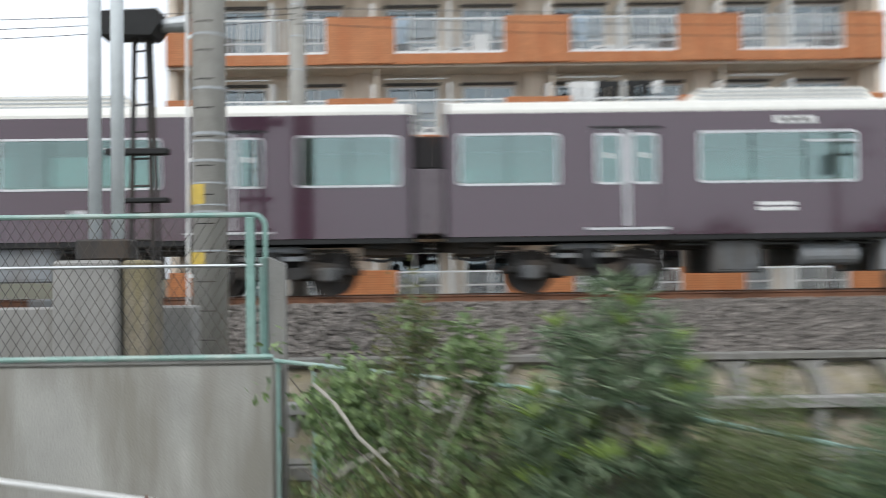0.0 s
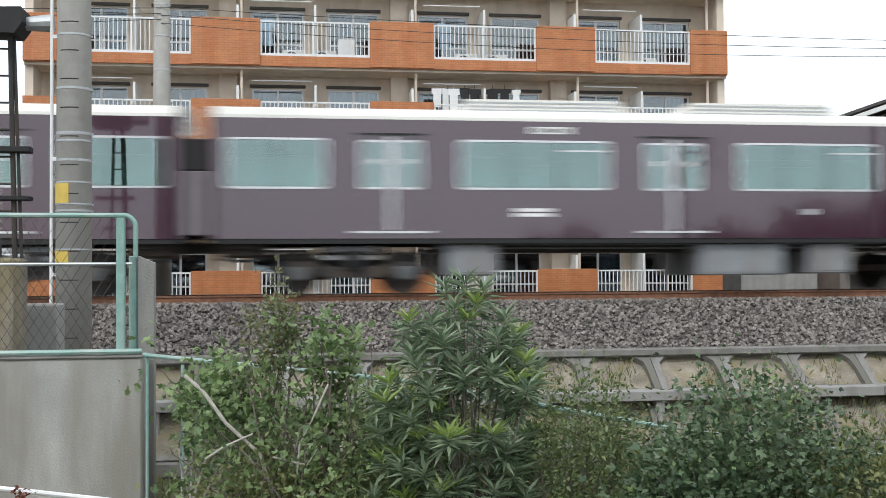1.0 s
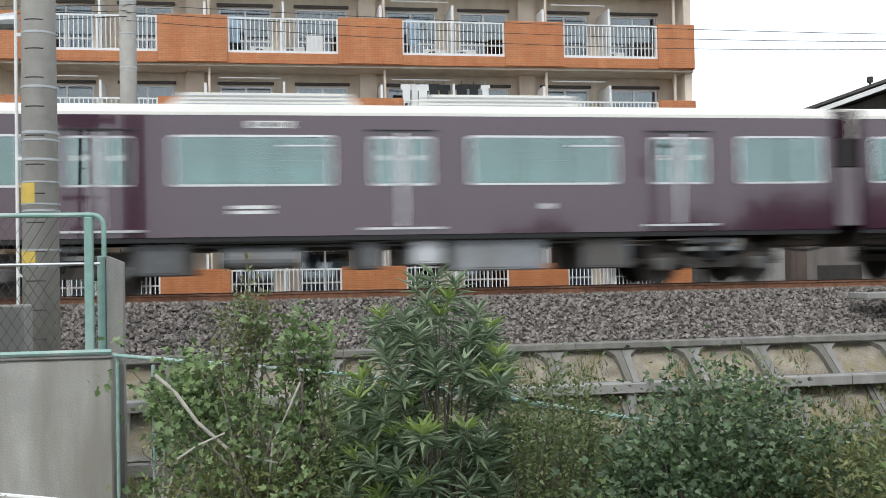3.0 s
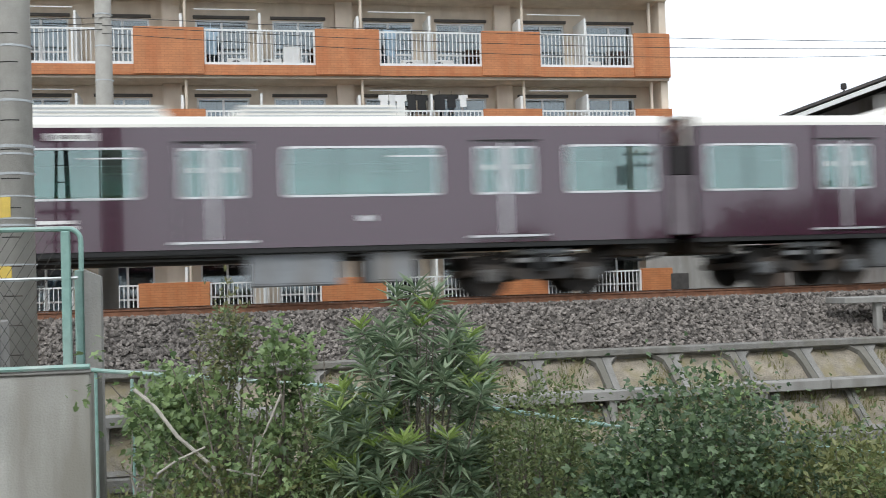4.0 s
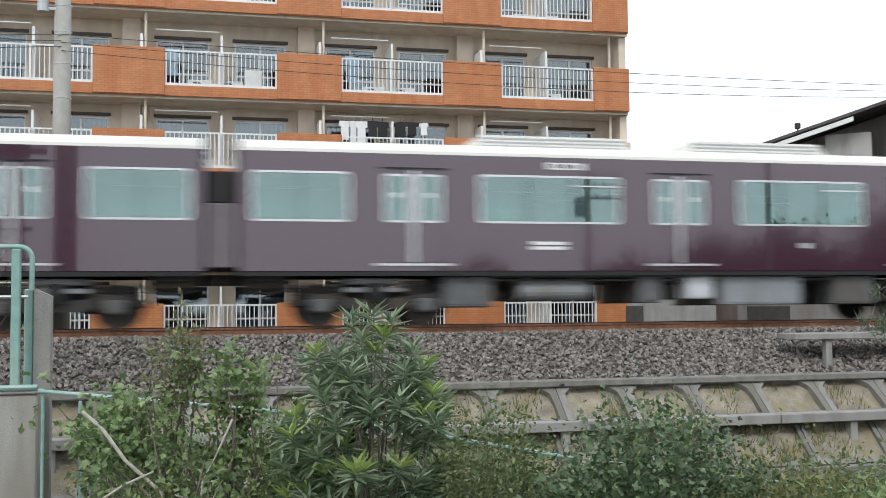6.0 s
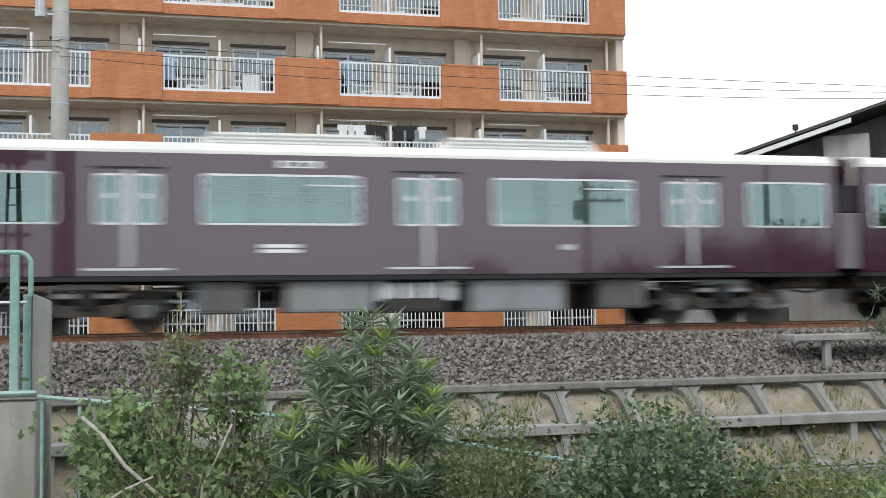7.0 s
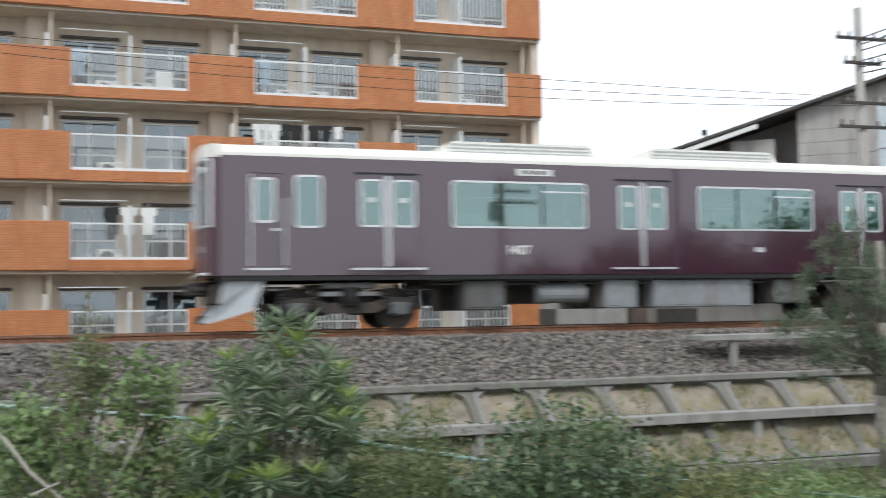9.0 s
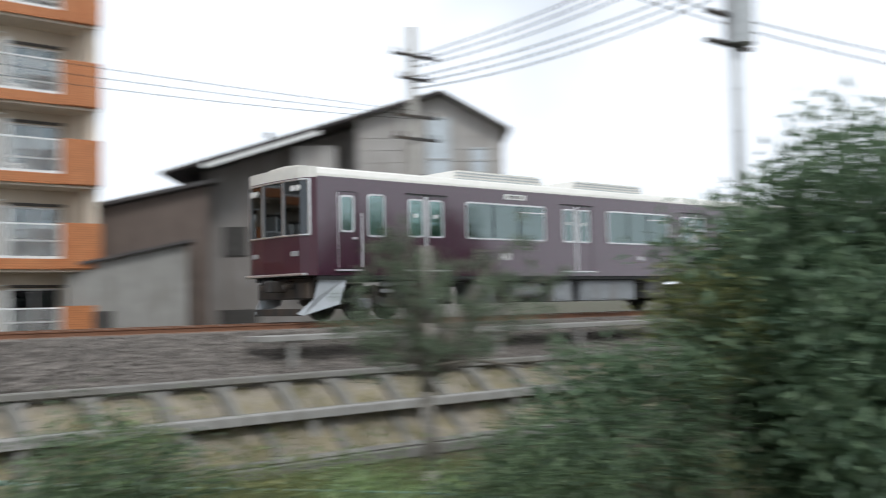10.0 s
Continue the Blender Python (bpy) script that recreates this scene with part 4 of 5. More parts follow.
# ---- houses behind the track ----


def at(az, r, z=0.0):
    """The place at a bearing (degrees to the right of straight across) and distance from the viewer."""
    return Vector((r * math.sin(radians(az)), r * math.cos(radians(az)), z))


def make_gable_house():
    """A house with a long lean roof over a porch on one side of its gable."""
    h = thing("gable_house", "grey sided two-storey house with a dark gable roof", "house", Matrix.Translation(at(41.53, 38)) @ Matrix.Rotation(radians(-40), 4, "Z"))
    zp, ze = 7.9, 6.62
    bm = bmesh.new()
    prism(bm, [(-3.1, BASE), (2.25, BASE), (2.25, ze), (0, zp), (-3.1, zp - .87)], "y", 0, 9)
    part("wall", bm, M_SIDING, h, "pale grey lap siding")
    bm = bmesh.new()
    prism(bm, [(-8.9, BASE), (-3.12, BASE), (-3.12, zp - .90), (-8.9, zp - 2.52)], "y", 1.3, 9)
    part("porch_wall", bm, M_DARKSIDING, h)
    bm = bmesh.new()
    prism(bm, [(2.5, ze - .14), (2.5, ze - .03), (0, zp + .12), (-10.1, zp - 2.70), (-10.1, zp - 2.80), (0, zp + .01)], "y", -.5, 9.4)
    part("roof", bm, M_ROOFTILE, h, "dark grey gently sloping roof")
    bm = bmesh.new()
    prism(bm, [(-4.4, zp - 1.27), (-4.4, zp - 1.43), (-8.6, zp - 2.61), (-8.6, zp - 2.45)], "y", -.46, -.36)
    part("barge_board", bm, M_WHITE, h)
    bm = bmesh.new()
    box(bm, -5.4, -3.9, .2, 1.3, 1.5, zp - 1.75)
    part("bay", bm, M_SIDING, h)
    for i in range(20):
        z = BASE + .4 + i * .45
        if z < zp - 1.3:
            bm = bmesh.new()
            box(bm, -3.08, 2.24, -.012, -.002, z, z + .02)
            part("lap_joint", bm, M_SIDING, h)
    for x0, x1, z0, z1 in ((-.55, .35, 4.0, 7.1), (1.05, 1.65, 5.0, 5.95)):
        bm = bmesh.new()
        pierced(bm, x0, x1, z0, z1, -.06, .0, [(x0 + .07, x1 - .07, z0 + .07, (z0 + z1) / 2 - .03), (x0 + .07, x1 - .07, (z0 + z1) / 2 + .03, z1 - .07)])
        w = part("window", bm, M_GALV, h)
        bm = bmesh.new()
        box(bm, x0 + .05, x1 - .05, -.03, -.02, z0 + .05, z1 - .05)
        part("pane", bm, M_FROST, w, "frosted pane")
    bm = bmesh.new()
    tube(bm, (-6.35, .5, zp - 1.75), (-6.35, .5, zp - 1.35), .03)
    box(bm, -6.45, -6.25, .45, .55, zp - 1.40, zp - 1.18, .03)
    part("roof_vent", bm, M_DARKSTEEL, h)
    # plain dark boxes: the shade behind these windows is put into their colour
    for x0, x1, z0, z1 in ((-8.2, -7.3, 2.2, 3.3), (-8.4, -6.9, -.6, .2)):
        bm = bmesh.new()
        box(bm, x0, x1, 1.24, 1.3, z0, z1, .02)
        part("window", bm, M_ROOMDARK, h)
    turn = Matrix.Rotation(radians(-26), 4, "Z")
    h2 = thing("brown_shed", "brown corrugated shed with a sloping roof", "shed", Matrix.Translation(at(25.6, 39)) @ turn)
    bm = bmesh.new()
    prism(bm, [(-2.6, BASE), (2.2, BASE), (2.2, 4.75), (-2.6, 3.65)], "y", 0, 8)
    part("wall", bm, M_BROWNWALL, h2)
    bm = bmesh.new()
    prism(bm, [(-3.0, 3.62), (2.5, 4.88), (2.5, 5.02), (-3.0, 3.76)], "y", -.4, 8.4)
    part("roof", bm, M_ROOFTILE, h2)
    for i in range(23):
        bm = bmesh.new()
        box(bm, -2.55 + i * .21, -2.49 + i * .21, -.03, -.003, BASE, 3.6 + i * .047)
        part("corrugation", bm, M_BROWNWALL, h2)
    h3 = thing("annex", "grey plastered annex with a small dark window", "house", Matrix.Translation(at(25.2, 36)) @ turn)
    bm = bmesh.new()
    prism(bm, [(-2.2, BASE), (1.6, BASE), (1.6, 2.45), (-2.2, 1.65)], "y", 0, 2.4)
    part("wall", bm, M_CONCRETE, h3)
    bm = bmesh.new()
    prism(bm, [(-2.4, 1.64), (1.8, 2.52), (1.8, 2.62), (-2.4, 1.74)], "y", -.25, 2.5)
    part("roof", bm, M_ROOFTILE, h3)
    # dark box again, its colour stands for the unlit room
    bm = bmesh.new()
    box(bm, -1.5, -.8, -.03, .0, -.45, .25, .01)
    part("window", bm, M_ROOMDARK, h3)
    return h


make_gable_house()

# ---- poles and cables ----


def pole(label, x, y, z0, z1, r0, r1, bands, mat=M_POLE, group=""):
    p = thing("utility_pole", label, "pole", Matrix.Translation((x, y, 0)), group)
    bm = bmesh.new()
    tube(bm, (0, 0, z0), (0, 0, z1), r0, r1, 28)
    part("shaft", bm, mat, p, smooth=True)
    for z, h in bands:
        r = r0 + (r1 - r0) * (z - z0) / (z1 - z0) + .006
        bm = bmesh.new()
        tube(bm, (0, 0, z), (0, 0, z + h), r, seg=28)
        box(bm, r - .01, r + .018, -.02, .02, z, z + h)
        part("steel_band", bm, M_GALV, p)
    return p


def near_pole():
    c = at(-11.7, 15.3)
    k = 1.366
    up = lambda z: EYE + (z - EYE) * k
    p = pole("grey spun concrete pole with steel bands and yellow plates", c.x, c.y, -2.7, 11.5, .253, .198,
             [(up(z), h * k) for z, h in ((2.74, .02), (2.19, .025), (1.73, .03), (1.66, .02), (1.46, .025), (.95, .02), (1.24, .015), (1.02, .015), (3.4, .02), (.56, .015), (.40, .015))])
    for i in range(14):
        z = up(-.9 + i * .29)
        bm = bmesh.new()
        r = .254 - .0039 * (z + 2.7)
        pts = [(r * math.sin(radians(g)), -r * math.cos(radians(g)), z) for g in (-38, -22, -6, 10, 26)]
        pipe(bm, pts, .008, 5)
        part("wire_tie", bm, M_DARKSTEEL, p)
    bm = bmesh.new()
    tube(bm, (-.287, -.07, -2.6), (-.28, -.07, 6.7), .024)
    for z in (.3, 1.9, 3.6):
        box(bm, -.30, -.20, -.09, -.04, z, z + .05)
    part("conduit", bm, M_WHITE, p)
    for z0, z1 in ((1.035, 1.235), (.415, .555)):
        bm = bmesh.new()
        for i in range(5):
            a0, a1 = radians(-165 + i * 14), radians(-165 + (i + 1) * 14)
            q = [(math.cos(a) * r, math.sin(a) * r) for a, r in ((a0, .238), (a1, .238), (a1, .247), (a0, .247))]
            prism(bm, q, "z", up(z0), up(z1))
        part("warning_plate", bm, M_YELLOW, p, "faded yellow plate")


near_pole()


def far_poles():
    c = Vector((-3.2, 25.1, 0))
    p = pole("grey concrete pole behind the railway with insulators", c.x, c.y, -2.6, 11.5, .24, .16, [(5.15, .03), (5.95, .03), (6.7, .03), (7.3, .03)])
    bm = bmesh.new()
    tube(bm, (-.42, -.1, 7.15), (-.42, -.1, 7.75), .13, .11, 14)
    box(bm, -.5, -.1, -.12, -.08, 7.2, 7.26)
    part("cable_joint", bm, M_GALV, p)
    rp = at(40.0, 34)
    q = pole("slim concrete pole carrying cables beside the house", rp.x, rp.y, -2.6, 9.36, .17, .12, [(7.6, .04), (8.2, .04)])
    for z, w in ((8.33, .94), (7.57, .68), (6.34, .85), (5.6, .94)):
        bm = bmesh.new()
        box(bm, -w, w, -.2, -.12, z, z + .09)
        for k in (-.9, -.5, .5, .9):
            tube(bm, (k * w, -.16, z + .08), (k * w, -.16, z + .25), .045, .03)
        part("cross_arm", bm, M_DARKSTEEL, q)
    bp = at(57.4, 20.5)
    t = pole("slim steel pole with a grey pole-top box", bp.x, bp.y, -2.6, 8.0, .10, .09, [(3.4, .03), (4.2, .03)], M_GALV)
    bm = bmesh.new()
    tube(bm, (0, -.1, 5.05), (0, -.1, 6.4), .27, .27, 18)
    part("transformer_can", bm, M_GALV, t)
    for z in (5.0, 5.55):
        bm = bmesh.new()
        box(bm, -.9, .5, -.06, .06, z, z + .07)
        part("cross_arm", bm, M_DARKSTEEL, t)
    back = pole("concrete street pole with cross arms and a transformer", 20.0, -11.7, -2.0, 7.45, .21, .16, [(4.2, .04), (5.2, .04)])
    for z, w0, w1 in ((7.1, -.5, 1.9), (6.55, -.4, 1.6), (5.95, -.3, 2.1)):
        bm = bmesh.new()
        box(bm, w0, w1, -.06, .06, z, z + .11)
        for k in (.25, .6, .95):
            tube(bm, (w1 * k, 0, z + .1), (w1 * k, 0, z + .3), .06, .04)
        part("cross_arm", bm, M_DARKSTEEL, back)
    bm = bmesh.new()
    tube(bm, (-.45, 0, 5.0), (-.45, 0, 6.0), .28, seg=16)
    part("transformer_can", bm, M_GALV, back)
    for a, b, sag, r, n in (
            ((-3.2, 24.9, 6.62), (rp.x, rp.y, 6.6), .15, .008, 3),
            ((-30, 25.0, 6.6), (-3.2, 24.9, 6.6), .25, .009, 3), ((rp.x, rp.y, 8.4), (24.0, 10.5, 11.0), .5, .021, 3), ((rp.x, rp.y, 7.7), (24.0, 10.5, 9.6), .5, .021, 3),
            ((bp.x, bp.y, 5.6), (5.0, 24.0, 13.2), .3, .012, 2), ((bp.x, bp.y, 5.6), (40, 8, 6.0), .3, .012, 2)):
        for k in range(n):
            bm = bmesh.new()
            o = Vector((0, 0, -.19 * k))
            pts = []
            for i in range(15):
                f = i / 14
                v = Vector(a).lerp(Vector(b), f) + o * (1 - .3 * f)
                v.z -= 4 * (sag + .1 * k) * f * (1 - f)
                pts.append(v)
            pipe(bm, pts, r, 5)
            single("overhead_cable", bm, M_WIRE, "thin black overhead cable between poles", "cable", group="overhead cables")


far_poles()

# ---- the crossing corner at the near side: wall, fence, signal mast ----
WALL_Y, WALL_X, WALL_TOP = 8.95, -1.30, -.385


def make_wall():
    bm = bmesh.new()
    box(bm, -9, WALL_X, WALL_Y, WALL_Y + .22, -3.2, WALL_TOP, .015)
    w = single("boundary_wall", bm, M_WALLCON, "streaked grey concrete boundary wall", "wall", "structure")
    bm = bmesh.new()
    box(bm, -9.02, WALL_X + .01, WALL_Y - .02, WALL_Y + .24, WALL_TOP, WALL_TOP + .03, .008)
    part("coping", bm, M_CONCRETE, w)
    f = thing("pipe_fence", "pale green pipe fence with wire mesh on the wall", "fence")
    zt = .81
    bm = bmesh.new()
    pts = [(-9, WALL_Y + .1, zt), (WALL_X - .17, WALL_Y + .1, zt)]
    pts += [(WALL_X - .17 + .10 * math.sin(radians(a)), WALL_Y + .1, zt - .10 + .10 * math.cos(radians(a))) for a in range(15, 91, 15)]
    pts += [(WALL_X - .07, WALL_Y + .1, .46)]
    pipe(bm, pts, .021, 8)
    part("top_rail", bm, M_GREENPIPE, f)
    bm = bmesh.new()
    pipe(bm, [(-9, WALL_Y + .1, .40), (WALL_X - .1, WALL_Y + .1, .40)], .014)
    part("middle_rail", bm, M_GALV, f)
    bm = bmesh.new()
    pipe(bm, [(-9, WALL_Y - .02, WALL_TOP + .055), (WALL_X, WALL_Y - .02, WALL_TOP + .055)], .022)
    part("base_rail", bm, M_GREENPIPE, f)
    for x in (WALL_X - .19, -4.9, -7.3):
        bm = bmesh.new()
        box(bm, x - .035, x + .035, WALL_Y + .06, WALL_Y + .13, WALL_TOP - .1, zt - .02, .008)
        part("post", bm, M_GREENPIPE, f)
    bm = bmesh.new()
    x, step, h = -5.0, .085, zt - WALL_TOP
    while x < WALL_X - .15:
        for d in (-1, 1):
            a = Vector((x, WALL_Y + .1 + .004 * d, WALL_TOP + .03))
            b = Vector((x + d * h * .6, WALL_Y + .1 + .004 * d, zt - .02))
            lim = WALL_X - .13
            if b.x > lim:
                b = a.lerp(b, (lim - a.x) / (b.x - a.x))
            tube(bm, a, b, .0026, seg=3, caps=False)
        x += step
    part("wire_mesh", bm, M_DARKSTEEL, f, "rusty chain-link mesh")
    g = thing("corner_post", "green steel corner post beside a concrete slab post", "post")
    bm = bmesh.new()
    box(bm, WALL_X - .16, WALL_X - .085, WALL_Y + .3, WALL_Y + .36, -2.4, .47, .01)
    part("steel_post", bm, M_GREENPIPE, g)
    bm = bmesh.new()
    prism(bm, [(WALL_X - .08, -2.4), (WALL_X + .055, -2.4), (WALL_X + .055, .41), (WALL_X - .08, .47)], "y", WALL_Y + .28, WALL_Y + .42)
    part("slab_post", bm, M_CONCRETE, g)
    bm = bmesh.new()
    tube(bm, (WALL_X + .045, WALL_Y - .035, -3.0), (WALL_X + .045, WALL_Y - .035, WALL_TOP + .02), .014)
    single("wall_conduit", bm, M_GREENPIPE, "thin green conduit down the wall's edge", "pipe")
    # the long handrail that comes down towards the viewer
    s = thing("handrail", "pale green pipe handrail among the bushes", "handrail")
    line = [(WALL_X + .02, WALL_Y - .05, -.36), at(5.1, 7.9, -.50), at(19.3, 7.25, -.745), at(40.5, 8.6, -1.195), at(55, 8.3, -1.29), at(75, 9.6, -1.36)]
    bm = bmesh.new()
    pipe(bm, line[:3], .017, 8)
    pipe(bm, line[2:], .008, 8)
    part("rail", bm, M_GREENPIPE, s)
    for v in (at(-6.2, 8.6, -.42), at(30, 7.75, -.965), at(62, 8.5, -1.32)):
        bm = bmesh.new()
        tube(bm, v, (v.x, v.y, -2.3), .014)
        part("post", bm, M_GREENPIPE, s)
    k = thing("stair_rail", "white enamelled pipe rail sloping along the wall", "handrail")
    bm = bmesh.new()
    pipe(bm, [(-5.0, 8.5, -.955), (-2.7, 8.5, -1.29), (-1.2, 8.5, -1.51)], .02, 8)
    part("rail", bm, M_WHITE, k)
    for x, z in ((-4.6, -1.01), (-1.4, -1.48)):
        bm = bmesh.new()
        tube(bm, (x, 8.5, z), (x, 8.5, -2.3), .02)
        part("post", bm, M_WHITE, k)


make_wall()


def make_signal_corner():
    """Mast with a hooded black signal, two pale pipes and their concrete footing, beside the crossing."""
    c = at(-15.1, 16.0)
    m = thing("signal_mast", "black lattice mast with a hooded black signal", "signal", Matrix.Translation((c.x, c.y, EYE * -.103)) @ Matrix.Scale(1.103, 4))
    bm = bmesh.new()
    for dx in (-.13, .13):
        tube(bm, (dx * 1.5, 0, -1.5), (dx * .6, 0, 3.6), .034)
    tube(bm, (.30, .02, -1.5), (.12, .02, 3.5), .022)
    for i in range(14):
        z = -1.3 + i * .35
        w = .13 * (1.5 - .9 * (z + 1.5) / 5.1)
        tube(bm, (-w, 0, z), (w, 0, z), .014)
    part("lattice", bm, M_DARKSTEEL, m)
    bm = bmesh.new()
    prism(bm, [(-.48, 3.42), (.20, 3.40), (.30, 3.55), (.28, 3.74), (-.42, 3.72), (-.54, 3.58)], "y", -.28, .22)
    part("hood", bm, M_BLACK, m, "black signal hood")
    bm = bmesh.new()
    tube(bm, (.28, 0, 3.58), (.62, 0, 3.60), .09, .12, 12)
    part("lamp_barrel", bm, M_GALV, m)
    bm = bmesh.new()
    box(bm, -.45, .35, -.1, .1, 1.9, 1.98, .01)
    part("bracket", bm, M_BLACK, m)
    bm = bmesh.new()
    box(bm, -.30, .35, -.1, .1, 1.28, 1.34, .01)
    part("bracket", bm, M_BLACK, m)
    c = at(-16.6, 12.2)
    g = thing("gate_post", "pair of pale steel pipes on a concrete footing", "post", Matrix.Translation((c.x, c.y, 0)))
    for dx in (-.12, .12):
        bm = bmesh.new()
        tube(bm, (dx, 0, .72), (dx, 0, 6.0), .07, seg=16)
        part("pipe", bm, M_PALEPIPE, g, smooth=True)
    bm = bmesh.new()
    box(bm, -.46, .20, -.35, .45, -2.6, .50, .03)
    part("footing", bm, M_CONCRETE, g)
    bm = bmesh.new()
    box(bm, .21, .48, -.2, .45, -2.6, .50, .03)
    part("footing", bm, M_DRYEARTH, g, "tan stained footing block")
    bm = bmesh.new()
    box(bm, -.27, .27, -.2, .2, .50, .72, .02)
    part("base_plate", bm, M_DARKSTEEL, g)
    bm = bmesh.new()
    box(bm, -6.5, -2.78, 12.6, 12.95, -2.6, -.02, .02)
    single("low_wall", bm, M_CONCRETE, "low mossy concrete wall behind the fence", "wall", "structure")
    bm = bmesh.new()
    box(bm, -7.2, -5.0, 19.0, 19.8, -1.0, -.05, .03)
    single("equipment_box", bm, M_UNDER, "grey trackside equipment cabinet", "cabinet")


make_signal_corner()

# ---- plants ----
BLADE = [(0, 0, 0), (.5, .35, .06), (0, 1, -.06), (-.5, .35, .06), (0, .5, -.03)]
BLADE_F = [(0, 1, 4), (1, 2, 4), (2, 3, 4), (3, 0, 4)]
LOBED = [(0, 0, 0), (.42, .18, .05), (.62, .55, .02), (.26, .55, -.02), (.12, 1, -.08), (-.12, 1, -.08), (-.26, .55, -.02), (-.62, .55, .02), (-.42, .18, .05), (0, .45, -.05)]
LOBED_F = [(i, (i + 1) % 9, 9) for i in range(9)]


def frames(p, d, up_jitter, length, width, rng):
    """Leaf matrices: base p, direction d, with random roll."""
    n = len(p)
    d = d / np.linalg.norm(d, axis=1)[:, None]
    ref = np.tile([0, 0, 1.0], (n, 1)) + rng.normal(0, up_jitter, (n, 3))
    x = np.cross(d, ref)
    x /= np.linalg.norm(x, axis=1)[:, None] + 1e-9
    z = np.cross(x, d)
    m = np.zeros((n, 4, 4))
    m[:, :3, 0], m[:, :3, 1], m[:, :3, 2], m[:, :3, 3] = x * width[:, None], d * length[:, None], z * length[:, None], p
    m[:, 3, 3] = 1
    return m


def stems(name, mat, parent, base, tips, r, rng, wig=.12):
    """Tapered stems from a base to each tip, bent a little, each a part of its own."""
    for t in tips:
        bm = bmesh.new()
        b, t = Vector(base), Vector(t)
        pts = [b.lerp(t, f) + Vector(rng.normal(0, wig, 3)) * f * (1 - f) * 2 for f in (0, .35, .7, 1)]
        pts[0], pts[-1] = b, t
        for i in range(3):
            tube(bm, pts[i], pts[i + 1], r * (1 - .28 * i), r * (1 - .28 * (i + 1)), 6, caps=False)
        bmesh.ops.remove_doubles(bm, verts=bm.verts, dist=r * .12)
        part(name, bm, mat, parent)


def crown_points(rng, center, radii, n, hollow=.55, rough=.35, flat=0.0):
    """Points in an uneven, lumpy crown."""
    d = rng.normal(size=(n, 3))
    d /= np.linalg.norm(d, axis=1)[:, None]
    lump = np.array([noise.noise((v[0] * 2.1 + center[0], v[1] * 2.1, v[2] * 2.1 + center[1])) for v in d])
    r = (hollow + (1 - hollow) * rng.random(n) ** .6) * (1 + rough * lump)
    return np.array(center) + d * r[:, None] * np.array(radii), d


def leafy_bush(name, label, category, base, center, radii, clumps, per, size, mat, rng_seed, template=(BLADE, BLADE_F), aspect=.45, droop=.25, spread=.10, bark=M_BARK, tip=None, stem=.018, hollow=.45, rough=.45, nstems=14):
    """A shrub: stems from its base to clumps of leaves that fill an uneven crown."""
    rng = np.random.default_rng(rng_seed)
    pts, d = crown_points(rng, center, radii, clumps, hollow, rough)
    b = thing(name, label, category)
    stems("stem", bark, b, base, pts[:nstems], stem, rng)
    p = np.repeat(pts, per, 0) + rng.normal(0, spread, (clumps * per, 3))
    dd = np.repeat(d, per, 0) * .6 + rng.normal(0, .7, (clumps * per, 3))
    dd[:, 2] += .15 - droop * rng.random(clumps * per)
    ln = size * rng.uniform(.6, 1.25, clumps * per)
    me = scatter("leaves", *template, frames(p, dd, .6, ln, ln * aspect, rng), mat)
    tagged(share("leaves", me, b), kind="stuff")
    if tip:
        k = rng.choice(clumps, max(3, clumps // 9), replace=False)
        k = k[pts[k, 2] > center[2] - radii[2] * .2]
        p = np.repeat(pts[k] + np.array([0, 0, .05]), per, 0) + rng.normal(0, spread * .6, (len(k) * per, 3))
        dd = rng.normal(0, .6, (len(k) * per, 3)) + np.array([0, 0, .7])
        ln = size * rng.uniform(.5, .9, len(p))
        share("young_leaves", scatter("young_leaves", *template, frames(p, dd, .6, ln, ln * aspect, rng), tip), b, label="bright young leaves")
    return b


